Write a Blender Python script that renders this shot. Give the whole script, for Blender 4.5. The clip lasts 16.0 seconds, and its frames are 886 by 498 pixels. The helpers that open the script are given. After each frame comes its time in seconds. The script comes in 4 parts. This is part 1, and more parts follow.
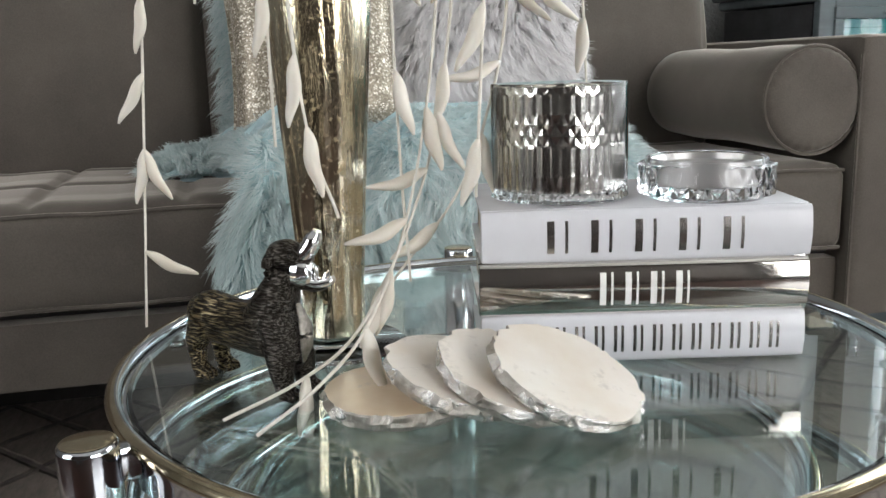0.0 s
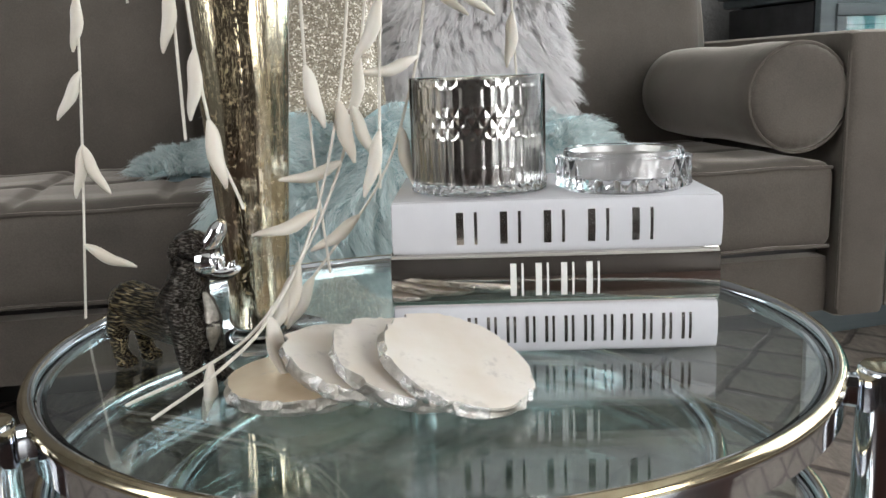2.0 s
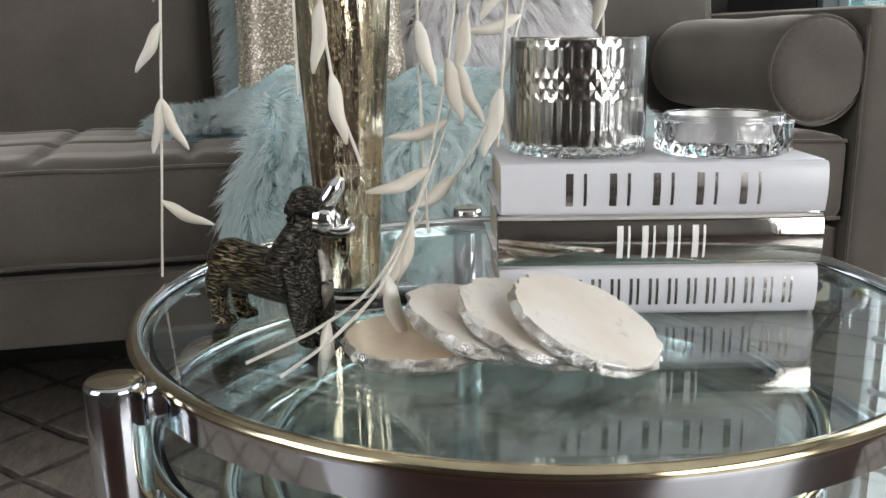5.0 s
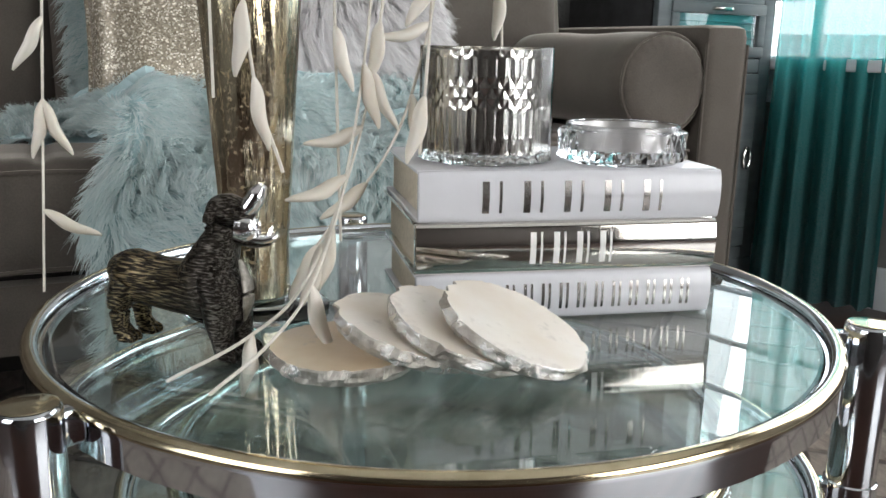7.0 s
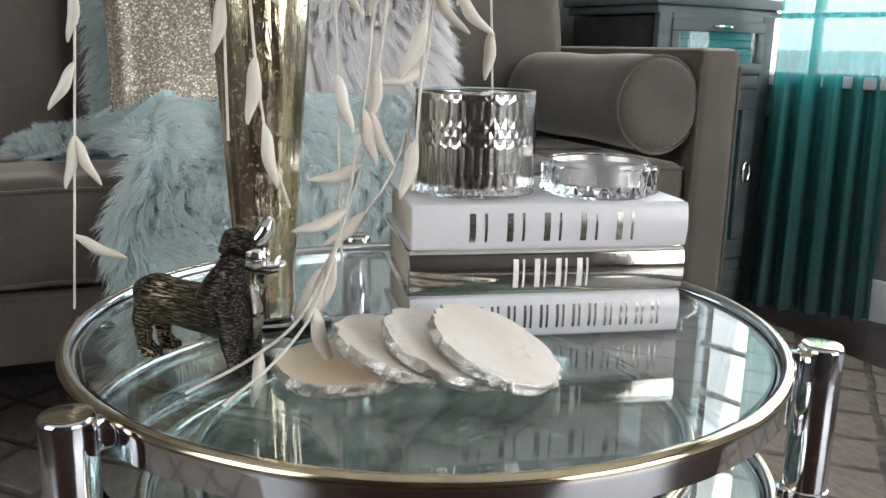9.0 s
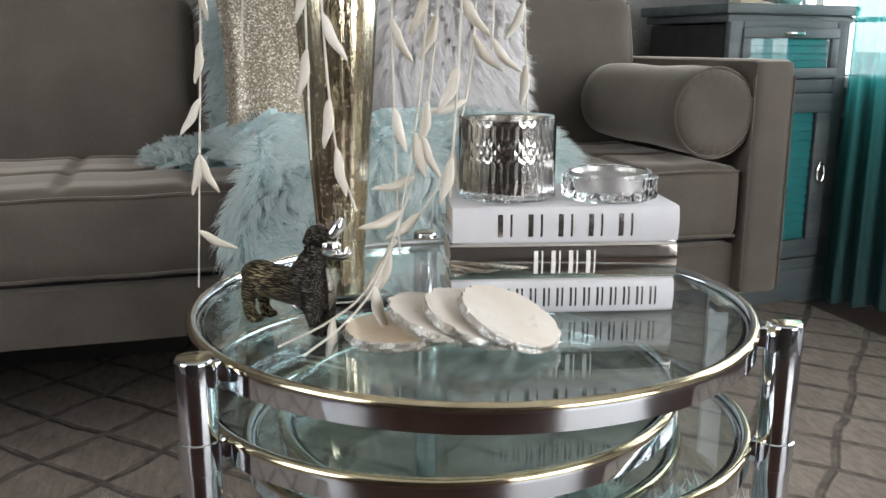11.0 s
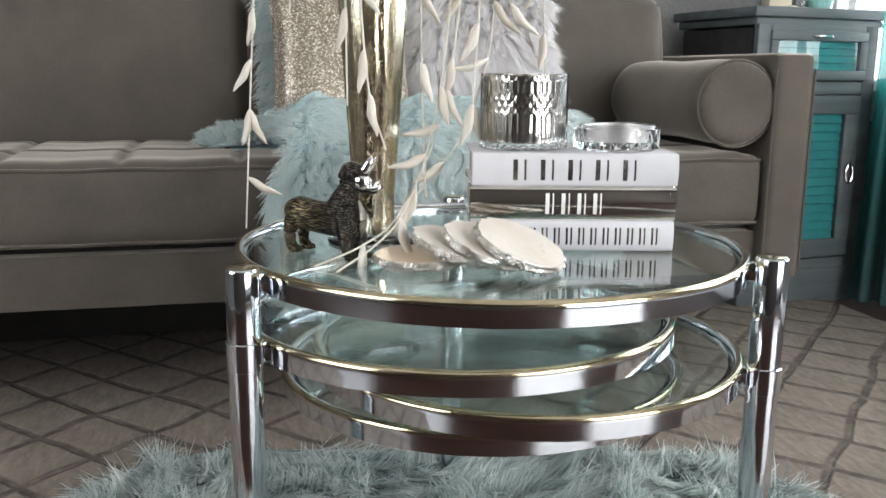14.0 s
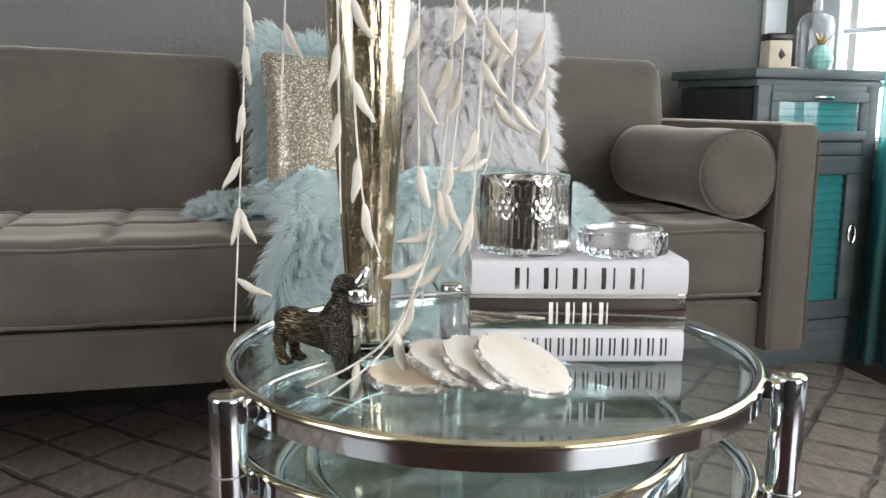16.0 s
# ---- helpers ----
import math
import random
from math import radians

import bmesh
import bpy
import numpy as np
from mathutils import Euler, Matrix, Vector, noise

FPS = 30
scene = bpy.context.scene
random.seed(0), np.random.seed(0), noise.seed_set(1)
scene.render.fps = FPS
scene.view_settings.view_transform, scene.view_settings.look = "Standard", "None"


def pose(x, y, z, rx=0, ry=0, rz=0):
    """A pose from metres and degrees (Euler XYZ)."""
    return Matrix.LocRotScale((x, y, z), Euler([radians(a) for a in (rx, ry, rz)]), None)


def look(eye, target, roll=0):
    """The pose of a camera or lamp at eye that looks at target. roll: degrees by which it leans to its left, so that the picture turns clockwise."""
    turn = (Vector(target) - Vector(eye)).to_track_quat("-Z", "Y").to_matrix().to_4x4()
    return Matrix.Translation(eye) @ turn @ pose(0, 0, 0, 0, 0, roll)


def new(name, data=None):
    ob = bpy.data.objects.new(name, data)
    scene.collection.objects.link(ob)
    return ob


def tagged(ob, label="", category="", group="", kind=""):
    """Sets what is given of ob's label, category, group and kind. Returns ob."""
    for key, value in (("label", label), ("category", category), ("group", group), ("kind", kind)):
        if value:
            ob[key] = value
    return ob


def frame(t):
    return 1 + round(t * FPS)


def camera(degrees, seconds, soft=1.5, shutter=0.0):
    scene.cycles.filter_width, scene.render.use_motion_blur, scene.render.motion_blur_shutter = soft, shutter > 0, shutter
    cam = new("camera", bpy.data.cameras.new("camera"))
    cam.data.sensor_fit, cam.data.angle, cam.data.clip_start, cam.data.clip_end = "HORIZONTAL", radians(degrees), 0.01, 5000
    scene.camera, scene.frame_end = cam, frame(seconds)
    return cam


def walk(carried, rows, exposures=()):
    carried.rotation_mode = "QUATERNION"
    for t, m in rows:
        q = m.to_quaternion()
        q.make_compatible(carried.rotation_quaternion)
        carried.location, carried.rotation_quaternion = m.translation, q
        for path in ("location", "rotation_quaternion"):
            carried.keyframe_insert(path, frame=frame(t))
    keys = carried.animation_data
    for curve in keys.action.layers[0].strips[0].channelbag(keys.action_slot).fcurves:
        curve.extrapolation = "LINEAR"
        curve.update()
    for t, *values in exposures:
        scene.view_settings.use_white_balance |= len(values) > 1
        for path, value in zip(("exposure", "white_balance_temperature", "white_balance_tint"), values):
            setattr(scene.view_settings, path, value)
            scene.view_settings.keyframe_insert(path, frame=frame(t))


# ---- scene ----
EXPOSURES = [(0.0, -0.10), (3.5, -0.15), (6.0, -0.18), (8.0, -0.20), (10.5, -0.09), (12.0, 0.06), (12.5, 0.15), (13.5, 0.16), (15.5, 0.17), (16.0, 0.14)]
cam = camera(53.6, 16.0)
# seconds, eye and target in metres, roll in degrees
PATH = [
    (0, (-0.054, -0.634, 0.649), (-0.041, 1.323, 0.239), -1.6),
    (0.5, (-0.035, -0.636, 0.643), (-0.03, 1.324, 0.244), -1.7),
    (1, (-0.015, -0.637, 0.644), (-0.025, 1.324, 0.251), -1.8),
    (1.5, (0.009, -0.643, 0.642), (-0.028, 1.319, 0.256), -1.9),
    (2, (0.032, -0.643, 0.639), (-0.037, 1.316, 0.241), -2.1),
    (2.5, (0.036, -0.644, 0.637), (-0.067, 1.305, 0.204), -2.2),
    (3, (0.016, -0.645, 0.634), (-0.122, 1.299, 0.182), -2.0),
    (3.5, (-0.006, -0.645, 0.633), (-0.168, 1.294, 0.17), -1.6),
    (6, (-0.109, -0.637, 0.635), (0.132, 1.294, 0.17), 0.2),
    (6.5, (-0.121, -0.634, 0.634), (0.21, 1.285, 0.178), 0.5),
    (7, (-0.132, -0.632, 0.634), (0.279, 1.272, 0.184), 1.2),
    (7.5, (-0.137, -0.634, 0.635), (0.312, 1.264, 0.192), 1.6),
    (8, (-0.138, -0.636, 0.636), (0.313, 1.262, 0.197), 1.7),
    (10.5, (-0.102, -0.847, 0.714), (0.089, 1.091, 0.262), 0.3),
    (11, (-0.095, -0.883, 0.703), (0.05, 1.061, 0.253), 0.1),
    (11.5, (-0.091, -0.914, 0.692), (0.029, 1.032, 0.247), -0.1),
    (12, (-0.087, -0.949, 0.677), (0.007, 0.999, 0.236), 0.0),
    (12.5, (-0.083, -0.982, 0.659), (-0.006, 0.968, 0.223), 0.1),
    (13, (-0.076, -0.996, 0.643), (-0.014, 0.957, 0.216), 0.4),
    (13.5, (-0.075, -0.998, 0.635), (-0.029, 0.957, 0.22), 0.4),
    (14, (-0.077, -0.999, 0.636), (-0.031, 0.96, 0.24), 0.5),
    (14.5, (-0.077, -1.002, 0.643), (-0.03, 0.962, 0.267), 0.6),
    (15, (-0.078, -0.995, 0.651), (-0.025, 0.977, 0.318), 0.6),
    (15.5, (-0.08, -0.97, 0.678), (-0.024, 1.004, 0.36), 0.5),
    (16, (-0.079, -0.938, 0.708), (-0.023, 1.035, 0.385), 0.5),
]
walk(cam, [(t, look(eye, target, roll)) for t, eye, target, roll in PATH], exposures=EXPOSURES)

# ---- world and light ----
world = bpy.data.worlds.new("sky")
scene.world = world
world.use_nodes = True
_sky = world.node_tree.nodes.new("ShaderNodeTexSky")
_sky.sky_type = "NISHITA"
_sky.sun_disc = False
_sky.sun_elevation, _sky.sun_rotation = radians(42), radians(60)
world.node_tree.links.new(_sky.outputs[0], world.node_tree.nodes["Background"].inputs[0])
world.node_tree.nodes["Background"].inputs[1].default_value = 0.12


def window_light(name, centre, target, width, height, watts, colour):
    data = bpy.data.lights.new(name, "AREA")
    data.shape, data.size, data.size_y, data.energy, data.color = "RECTANGLE", width, height, watts, colour
    ob = new(name, data)
    ob.matrix_world = look(centre, target)
    return ob


# ---- plan of the room (table centre at the origin) ----
SD = Vector((0.977, 0.213, 0))      # along the sofa, towards its arm
SV = Vector((-0.213, 0.977, 0))     # from the seat front to the back wall
SEAT = Vector((0.634, 0.806, 0))    # front corner of the seat beside the arm
SOFA_TURN = math.degrees(math.atan2(0.213, 0.977))
WD = Vector((0.5, -0.866, 0))       # along the window wall, towards the viewer
CORNER = Vector((1.080, 1.830, 0))
LEFT = CORNER - 4.2 * SD
LEFT2 = LEFT - 3.4 * SV
RIGHT = CORNER + 4.2 * WD
RIGHT2 = Vector((1.75, -3.55, 0))
CEIL = 2.5
GLASS = 0.441                       # top of the table glass
BOOK0 = 0.442

window_light("window_light_rear", RIGHT.lerp(RIGHT2, 0.5) + Vector((-0.83, 0.55, 0)) * 0.12 + Vector((0, 0, 1.10)), (0.0, 0.2, 0.75), 2.1, 1.6, 62, (1.0, 0.975, 0.965))
window_light("window_light_east", CORNER + WD * 1.22 + Vector((0.866, 0.5, 0)) * 0.085 + Vector((0, 0, 1.33)), CORNER + WD * 1.22 - Vector((0.866, 0.5, 0)) * 2 + Vector((0, 0, 1.0)), 2.0, 1.3, 28, (0.985, 0.985, 1.0))
window_light("window_light_west", LEFT2.lerp(LEFT, 0.25) + SD * 0.10 + Vector((0, 0, 1.38)), (-0.5, 0.6, 0.40), 1.5, 1.5, 27, (0.98, 0.965, 0.99))


# ---- materials ----
class Mat:
    """A principled material with a few node helpers."""

    def __init__(self, name, colour=(0.5, 0.5, 0.5), rough=0.5, metal=0.0):
        self.m = bpy.data.materials.new(name)
        self.m.use_nodes = True
        self.t = self.m.node_tree
        self.b = self.t.nodes["Principled BSDF"]
        self.set("Base Color", (*colour, 1))
        self.set("Roughness", rough)
        self.set("Metallic", metal)
        self.co = None

    def set(self, key, value):
        self.b.inputs[key].default_value = value
        return self

    def node(self, kind, **inputs):
        n = self.t.nodes.new(kind)
        for k, v in inputs.items():
            n.inputs[k.replace("_", " ")].default_value = v
        return n

    def link(self, a, b):
        self.t.links.new(a, b)

    def coord(self):
        if self.co is None:
            self.co = self.node("ShaderNodeTexCoord").outputs["Object"]
        return self.co

    def noise(self, scale, detail=4.0, rough=0.55, stretch=None):
        n = self.node("ShaderNodeTexNoise", Scale=scale, Detail=detail, Roughness=rough)
        src = self.coord()
        if stretch:
            mp = self.node("ShaderNodeMapping", Scale=stretch)
            self.link(src, mp.inputs[0])
            src = mp.outputs[0]
        self.link(src, n.inputs["Vector"])
        return n.outputs["Fac"]

    def ramp(self, fac, *stops):
        r = self.node("ShaderNodeValToRGB")
        e = r.color_ramp.elements
        while len(e) < len(stops):
            e.new(0.5)
        for el, (p, c) in zip(e, stops):
            el.position, el.color = p, (*c, 1) if len(c) == 3 else c
        self.link(fac, r.inputs[0])
        return r.outputs[0]

    def colour(self, out):
        self.link(out, self.b.inputs["Base Color"])
        return self

    def mix(self, fac, a, b, mode="MIX"):
        n = self.node("ShaderNodeMix")
        n.data_type, n.blend_type = "RGBA", mode
        for sock, v in ((n.inputs[0], fac), (n.inputs[6], a), (n.inputs[7], b)):
            if isinstance(v, (int, float)):
                sock.default_value = v
            elif isinstance(v, tuple):
                sock.default_value = (*v, 1)
            else:
                self.link(v, sock)
        return n.outputs[2]

    def rough(self, fac, lo, hi):
        n = self.node("ShaderNodeMapRange")
        n.inputs["To Min"].default_value, n.inputs["To Max"].default_value = lo, hi
        self.link(fac, n.inputs["Value"])
        self.link(n.outputs[0], self.b.inputs["Roughness"])
        return self

    def bump(self, fac, strength, distance=0.002, normal=None):
        n = self.node("ShaderNodeBump", Strength=strength, Distance=distance)
        self.link(fac, n.inputs["Height"])
        if normal is not None:
            self.link(normal, n.inputs["Normal"])
        self.link(n.outputs[0], self.b.inputs["Normal"])
        return n.outputs[0]


def mat_velvet():
    m = Mat("taupe_velvet", rough=0.85)
    big, fine = m.noise(6, 5, 0.6), m.noise(420, 2)
    m.colour(m.mix(0.35, m.ramp(big, (0.32, (0.068, 0.057, 0.047)), (0.68, (0.120, 0.101, 0.083))), m.ramp(fine, (0.3, (0.060, 0.051, 0.042)), (0.7, (0.124, 0.106, 0.088)))))
    m.set("Sheen Weight", 0.65).set("Sheen Roughness", 0.38).set("Sheen Tint", (0.82, 0.75, 0.67, 1))
    m.bump(fine, 0.25, 0.001)
    return m.m


def mat_chrome():
    m = Mat("polished_chrome", (0.70, 0.73, 0.77), 0.05, 1.0)
    s = m.noise(35, 6)
    m.rough(s, 0.03, 0.10)
    m.bump(m.noise(9, 2), 0.02, 0.004)
    return m.m


def mat_brass():
    m = Mat("worn_brass_warm_reflection", (0.72, 0.58, 0.34), 0.12, 1.0)
    s = m.noise(60, 6)
    # On the tier rims this gold tone partly paints in a warm reflection.
    m.colour(m.ramp(s, (0.3, (0.54, 0.45, 0.29)), (0.7, (0.76, 0.66, 0.46))))
    m.rough(s, 0.06, 0.2)
    return m.m


def mat_glass(name, tint, ior=1.5, rough=0.0):
    m = Mat(name, tint, rough)
    m.set("Transmission Weight", 1.0).set("IOR", ior)
    return m.m


def mat_plain(name, colour, rough, metal=0.0, grain=60, amount=0.12, bump=0.1):
    m = Mat(name, colour, rough, metal)
    s = m.noise(grain, 5)
    lo, hi = tuple(c * (1 - amount) for c in colour), tuple(min(1, c * (1 + amount)) for c in colour)
    m.colour(m.ramp(s, (0.3, lo), (0.7, hi)))
    if bump:
        m.bump(s, bump, 0.001)
    return m.m


def mat_mercury():
    m = Mat("mercury_silver", (0.66, 0.64, 0.61), 0.06, 1.0)
    s = m.noise(150, 5)
    m.rough(s, 0.08, 0.20)
    return m.m


def mat_vase():
    m = Mat("aged_mercury_gold", (0.70, 0.61, 0.44), 0.08, 1.0)
    big, spots = m.noise(14, 4, stretch=(1, 1, 0.25)), m.noise(240, 8, 0.75)
    base = m.ramp(big, (0.3, (0.72, 0.61, 0.40)), (0.7, (0.93, 0.87, 0.70)))
    m.colour(m.mix(m.ramp(spots, (0.565, (0, 0, 0)), (0.60, (1, 1, 1))), base, (0.42, 0.33, 0.19)))
    m.rough(spots, 0.04, 0.18)
    dull = m.ramp(spots, (0.565, (1, 1, 1)), (0.60, (0.25, 0.25, 0.25)))
    m.link(dull, m.b.inputs["Metallic"])
    m.bump(m.noise(75, 5, 0.6, stretch=(1, 1, 0.10)), 0.45, 0.004)
    m.set("Coat Weight", 0.6).set("Coat Roughness", 0.02)
    return m.m


def mat_fur(name, stops, rough=0.75):
    m = Mat(name, rough=rough)
    g = m.node("ShaderNodeNewGeometry").outputs["Random Per Island"]
    patch = m.noise(9, 3)
    a = m.ramp(g, *stops)
    m.colour(m.mix(m.ramp(patch, (0.35, (0, 0, 0)), (0.65, (0.45, 0.45, 0.45))), a, stops[0][1]))
    m.set("Sheen Weight", 0.3).set("Sheen Roughness", 0.4)
    m.set("Specular IOR Level", 0.25)
    through_hair = m.node("ShaderNodeBsdfTranslucent")
    m.link(m.b.inputs["Base Color"].links[0].from_socket, through_hair.inputs[0])
    both = m.node("ShaderNodeMixShader", Fac=0.5)
    m.link(m.b.outputs[0], both.inputs[1])
    m.link(through_hair.outputs[0], both.inputs[2])
    m.link(both.outputs[0], m.t.nodes["Material Output"].inputs["Surface"])
    return m.m


def mat_sequin():
    m = Mat("champagne_sequin", rough=0.38, metal=0.35)
    v = m.node("ShaderNodeTexVoronoi", Scale=400.0)
    m.link(m.coord(), v.inputs["Vector"])
    m.colour(m.ramp(m.node_sep(v.outputs["Color"]), (0.0, (0.17, 0.14, 0.10)), (0.72, (0.36, 0.31, 0.235)), (1.0, (0.92, 0.87, 0.76))))
    m.bump(m.node_sep(v.outputs["Color"]), 0.55, 0.003)
    return m.m


def _sep(self, out):
    s = self.node("ShaderNodeSeparateColor")
    self.link(out, s.inputs[0])
    return s.outputs[0]


Mat.node_sep = _sep


def mat_wall():
    m = Mat("grey_wall_paint", rough=0.8)
    big, fine = m.noise(1.3, 3), m.noise(70, 4, 0.6)
    m.colour(m.ramp(big, (0.3, (0.162, 0.160, 0.156)), (0.7, (0.188, 0.186, 0.180))))
    m.bump(fine, 0.9, 0.006)
    return m.m


def mat_rug():
    m = Mat("woven_diamond_rug", rough=0.95)
    warp = m.node("ShaderNodeTexNoise", Scale=5.0, Detail=3.0)
    m.link(m.coord(), warp.inputs["Vector"])
    ad = m.node("ShaderNodeVectorMath")
    ad.operation = "MULTIPLY_ADD"
    m.link(warp.outputs["Color"], ad.inputs[0])
    ad.inputs[1].default_value = (0.042, 0.042, 0)
    m.link(m.coord(), ad.inputs[2])

    def lines(angle, spacing, width, phase):
        a = radians(angle)
        dot = m.node("ShaderNodeVectorMath")
        dot.operation = "DOT_PRODUCT"
        m.link(ad.outputs[0], dot.inputs[0])
        dot.inputs[1].default_value = (-math.sin(a), math.cos(a), 0)
        k = m.node("ShaderNodeMath")
        k.operation = "MULTIPLY_ADD"
        m.link(dot.outputs["Value"], k.inputs[0])
        k.inputs[1].default_value, k.inputs[2].default_value = 1 / spacing, phase
        p = m.node("ShaderNodeMath")
        p.operation = "PINGPONG"
        m.link(k.outputs[0], p.inputs[0])
        p.inputs[1].default_value = 0.5
        r = m.node("ShaderNodeMapRange")
        r.interpolation_type = "SMOOTHSTEP"
        m.link(p.outputs[0], r.inputs[0])
        r.inputs[1].default_value, r.inputs[2].default_value = width / spacing * 0.35, width / spacing
        return r.outputs[0]

    both = m.node("ShaderNodeMath")
    both.operation = "MINIMUM"
    m.link(lines(47, 0.150, 0.011, 0.37), both.inputs[0])
    m.link(lines(-44, 0.130, 0.011, 0.20), both.inputs[1])
    pile, blot = m.noise(70, 8, 0.75, stretch=(1, 0.3, 1)), m.noise(7, 6, 0.65)
    field = m.mix(0.38, m.ramp(pile, (0.3, (0.095, 0.078, 0.064)), (0.7, (0.36, 0.30, 0.25))), m.ramp(blot, (0.3, (0.135, 0.112, 0.092)), (0.7, (0.29, 0.245, 0.205))))
    worn = m.mix(m.ramp(m.noise(24, 5), (0.38, (0, 0, 0)), (0.72, (0.75, 0.75, 0.75))), (0.075, 0.06, 0.052), field)
    m.colour(m.mix(both.outputs[0], worn, field))
    h = m.node("ShaderNodeMath")
    h.operation = "MULTIPLY_ADD"
    m.link(pile, h.inputs[0])
    h.inputs[1].default_value = 0.35
    m.link(both.outputs[0], h.inputs[2])
    m.bump(h.outputs[0], 0.8, 0.006)
    return m.m


def mat_curtain():
    m = Mat("ombre_teal_voile", rough=0.8)
    sep = m.node("ShaderNodeSeparateXYZ")
    m.link(m.coord(), sep.inputs[0])
    mr = m.node("ShaderNodeMapRange")
    m.link(sep.outputs["Z"], mr.inputs[0])
    mr.inputs[1].default_value, mr.inputs[2].default_value = 0.0, 2.2
    weave = m.noise(300, 2)
    col = m.ramp(mr.outputs[0], (0.0, (0.006, 0.085, 0.088)), (0.13, (0.006, 0.15, 0.15)), (0.25, (0.012, 0.30, 0.30)), (0.32, (0.05, 0.46, 0.46)), (0.50, (0.42, 0.74, 0.74)))
    m.colour(m.mix(0.12, col, m.ramp(weave, (0.3, (0.02, 0.1, 0.1)), (0.7, (0.7, 0.8, 0.8)))))
    tr = m.node("ShaderNodeBsdfTranslucent")
    m.link(col, tr.inputs[0])
    clear = m.node("ShaderNodeBsdfTransparent")
    a, b = m.node("ShaderNodeMixShader", Fac=0.5), m.node("ShaderNodeMixShader", Fac=0.14)
    out = m.t.nodes["Material Output"]
    m.link(m.b.outputs[0], a.inputs[1])
    m.link(tr.outputs[0], a.inputs[2])
    m.link(a.outputs[0], b.inputs[1])
    m.link(clear.outputs[0], b.inputs[2])
    m.link(b.outputs[0], out.inputs["Surface"])
    return m.m


def mat_stone(name, pale, dark):
    m = Mat(name, rough=0.32)
    big, vein = m.noise(22, 5), m.noise(38, 9, 0.7)
    base = m.ramp(big, (0.3, dark), (0.7, pale))
    m.colour(m.mix(m.ramp(vein, (0.60, (0, 0, 0)), (0.68, (0.55, 0.55, 0.55)), (0.75, (0, 0, 0))), base, (0.50, 0.45, 0.40)))
    m.bump(vein, 0.15, 0.002)
    m.set("Subsurface Weight", 0.12).set("Subsurface Radius", (0.01, 0.008, 0.005))
    return m.m


def mat_leaf():
    m = Mat("silver_leaf_edge", rough=0.4, metal=0.8)
    patch, fine = m.noise(70, 4), m.noise(420, 5, 0.7)
    m.colour(m.ramp(patch, (0.35, (0.34, 0.31, 0.27)), (0.55, (0.60, 0.57, 0.52)), (0.66, (0.90, 0.89, 0.87))))
    m.rough(patch, 0.60, 0.02)
    m.bump(fine, 0.6, 0.002)
    return m.m


def mat_bronze():
    m = Mat("antique_bronze", rough=0.29, metal=0.88)
    w = m.node("ShaderNodeTexNoise", Scale=950.0, Detail=1.5)
    mp = m.node("ShaderNodeMapping", Scale=(0.085, 0.65, 1.0), Rotation=(0.0, -0.80, 0.0))
    m.link(m.coord(), mp.inputs[0])
    m.link(mp.outputs[0], w.inputs["Vector"])
    s, crown = m.noise(30, 4), m.node("ShaderNodeSeparateXYZ")
    m.link(m.coord(), crown.inputs[0])
    gilt = m.node("ShaderNodeMapRange")
    m.link(crown.outputs["X"], gilt.inputs[0])
    gilt.inputs[1].default_value, gilt.inputs[2].default_value = 0.030, -0.005
    lit = m.mix(gilt.outputs[0], m.ramp(s, (0.3, (0.10, 0.09, 0.08)), (0.7, (0.19, 0.17, 0.15))), m.ramp(s, (0.3, (0.26, 0.21, 0.12)), (0.7, (0.48, 0.385, 0.22))))
    m.colour(m.mix(m.ramp(w.outputs["Fac"], (0.48, (0, 0, 0)), (0.64, (1, 1, 1))), (0.024, 0.020, 0.016), lit))
    m.bump(w.outputs["Fac"], 0.9, 0.002)
    return m.m


def mat_pod():
    m = Mat("ivory_seed_pod", rough=0.55)
    s, g = m.noise(90, 5, stretch=(1, 1, 0.3)), m.node("ShaderNodeObjectInfo").outputs["Random"]
    m.colour(m.mix(0.5, m.ramp(s, (0.3, (0.66, 0.60, 0.50)), (0.7, (0.82, 0.78, 0.70))), m.ramp(g, (0.0, (0.62, 0.55, 0.44)), (1.0, (0.84, 0.80, 0.73)))))
    m.bump(s, 0.2, 0.001)
    m.set("Subsurface Weight", 0.1).set("Subsurface Radius", (0.006, 0.004, 0.003))
    return m.m


def mat_wood(name, dark, light, rough=0.4):
    m = Mat(name, rough=rough)
    g = m.noise(26, 6, 0.6, stretch=(0.08, 1, 1))
    m.colour(m.ramp(g, (0.3, dark), (0.7, light)))
    m.bump(g, 0.15, 0.001)
    return m.m


def mat_emit(name, colour, strength):
    m = Mat(name, colour)
    m.set("Emission Color", (*colour, 1)).set("Emission Strength", strength)
    return m.m


VELVET, CHROME, BRASS = mat_velvet(), mat_chrome(), mat_brass()
TABLE_GLASS = mat_glass("green_tinted_table_glass", (0.86, 0.95, 0.93), 1.52)
CLEAR = mat_glass("clear_cut_glass", (0.98, 0.99, 1.0), 1.38)
PANELLING = mat_wood("dark_brown_panelling", (0.014, 0.010, 0.008), (0.040, 0.028, 0.022), 0.5)
THIN_GLASS = mat_glass("thin_clear_glass", (0.99, 1.0, 1.0), 1.22)
SATIN = mat_plain("satin_silver", (0.62, 0.61, 0.60), 0.34, 0.9, 60, 0.06, 0.1)
SILVER, VASE, SEQUIN, WALL, RUG, CURTAIN = mat_mercury(), mat_vase(), mat_sequin(), mat_wall(), mat_rug(), mat_curtain()
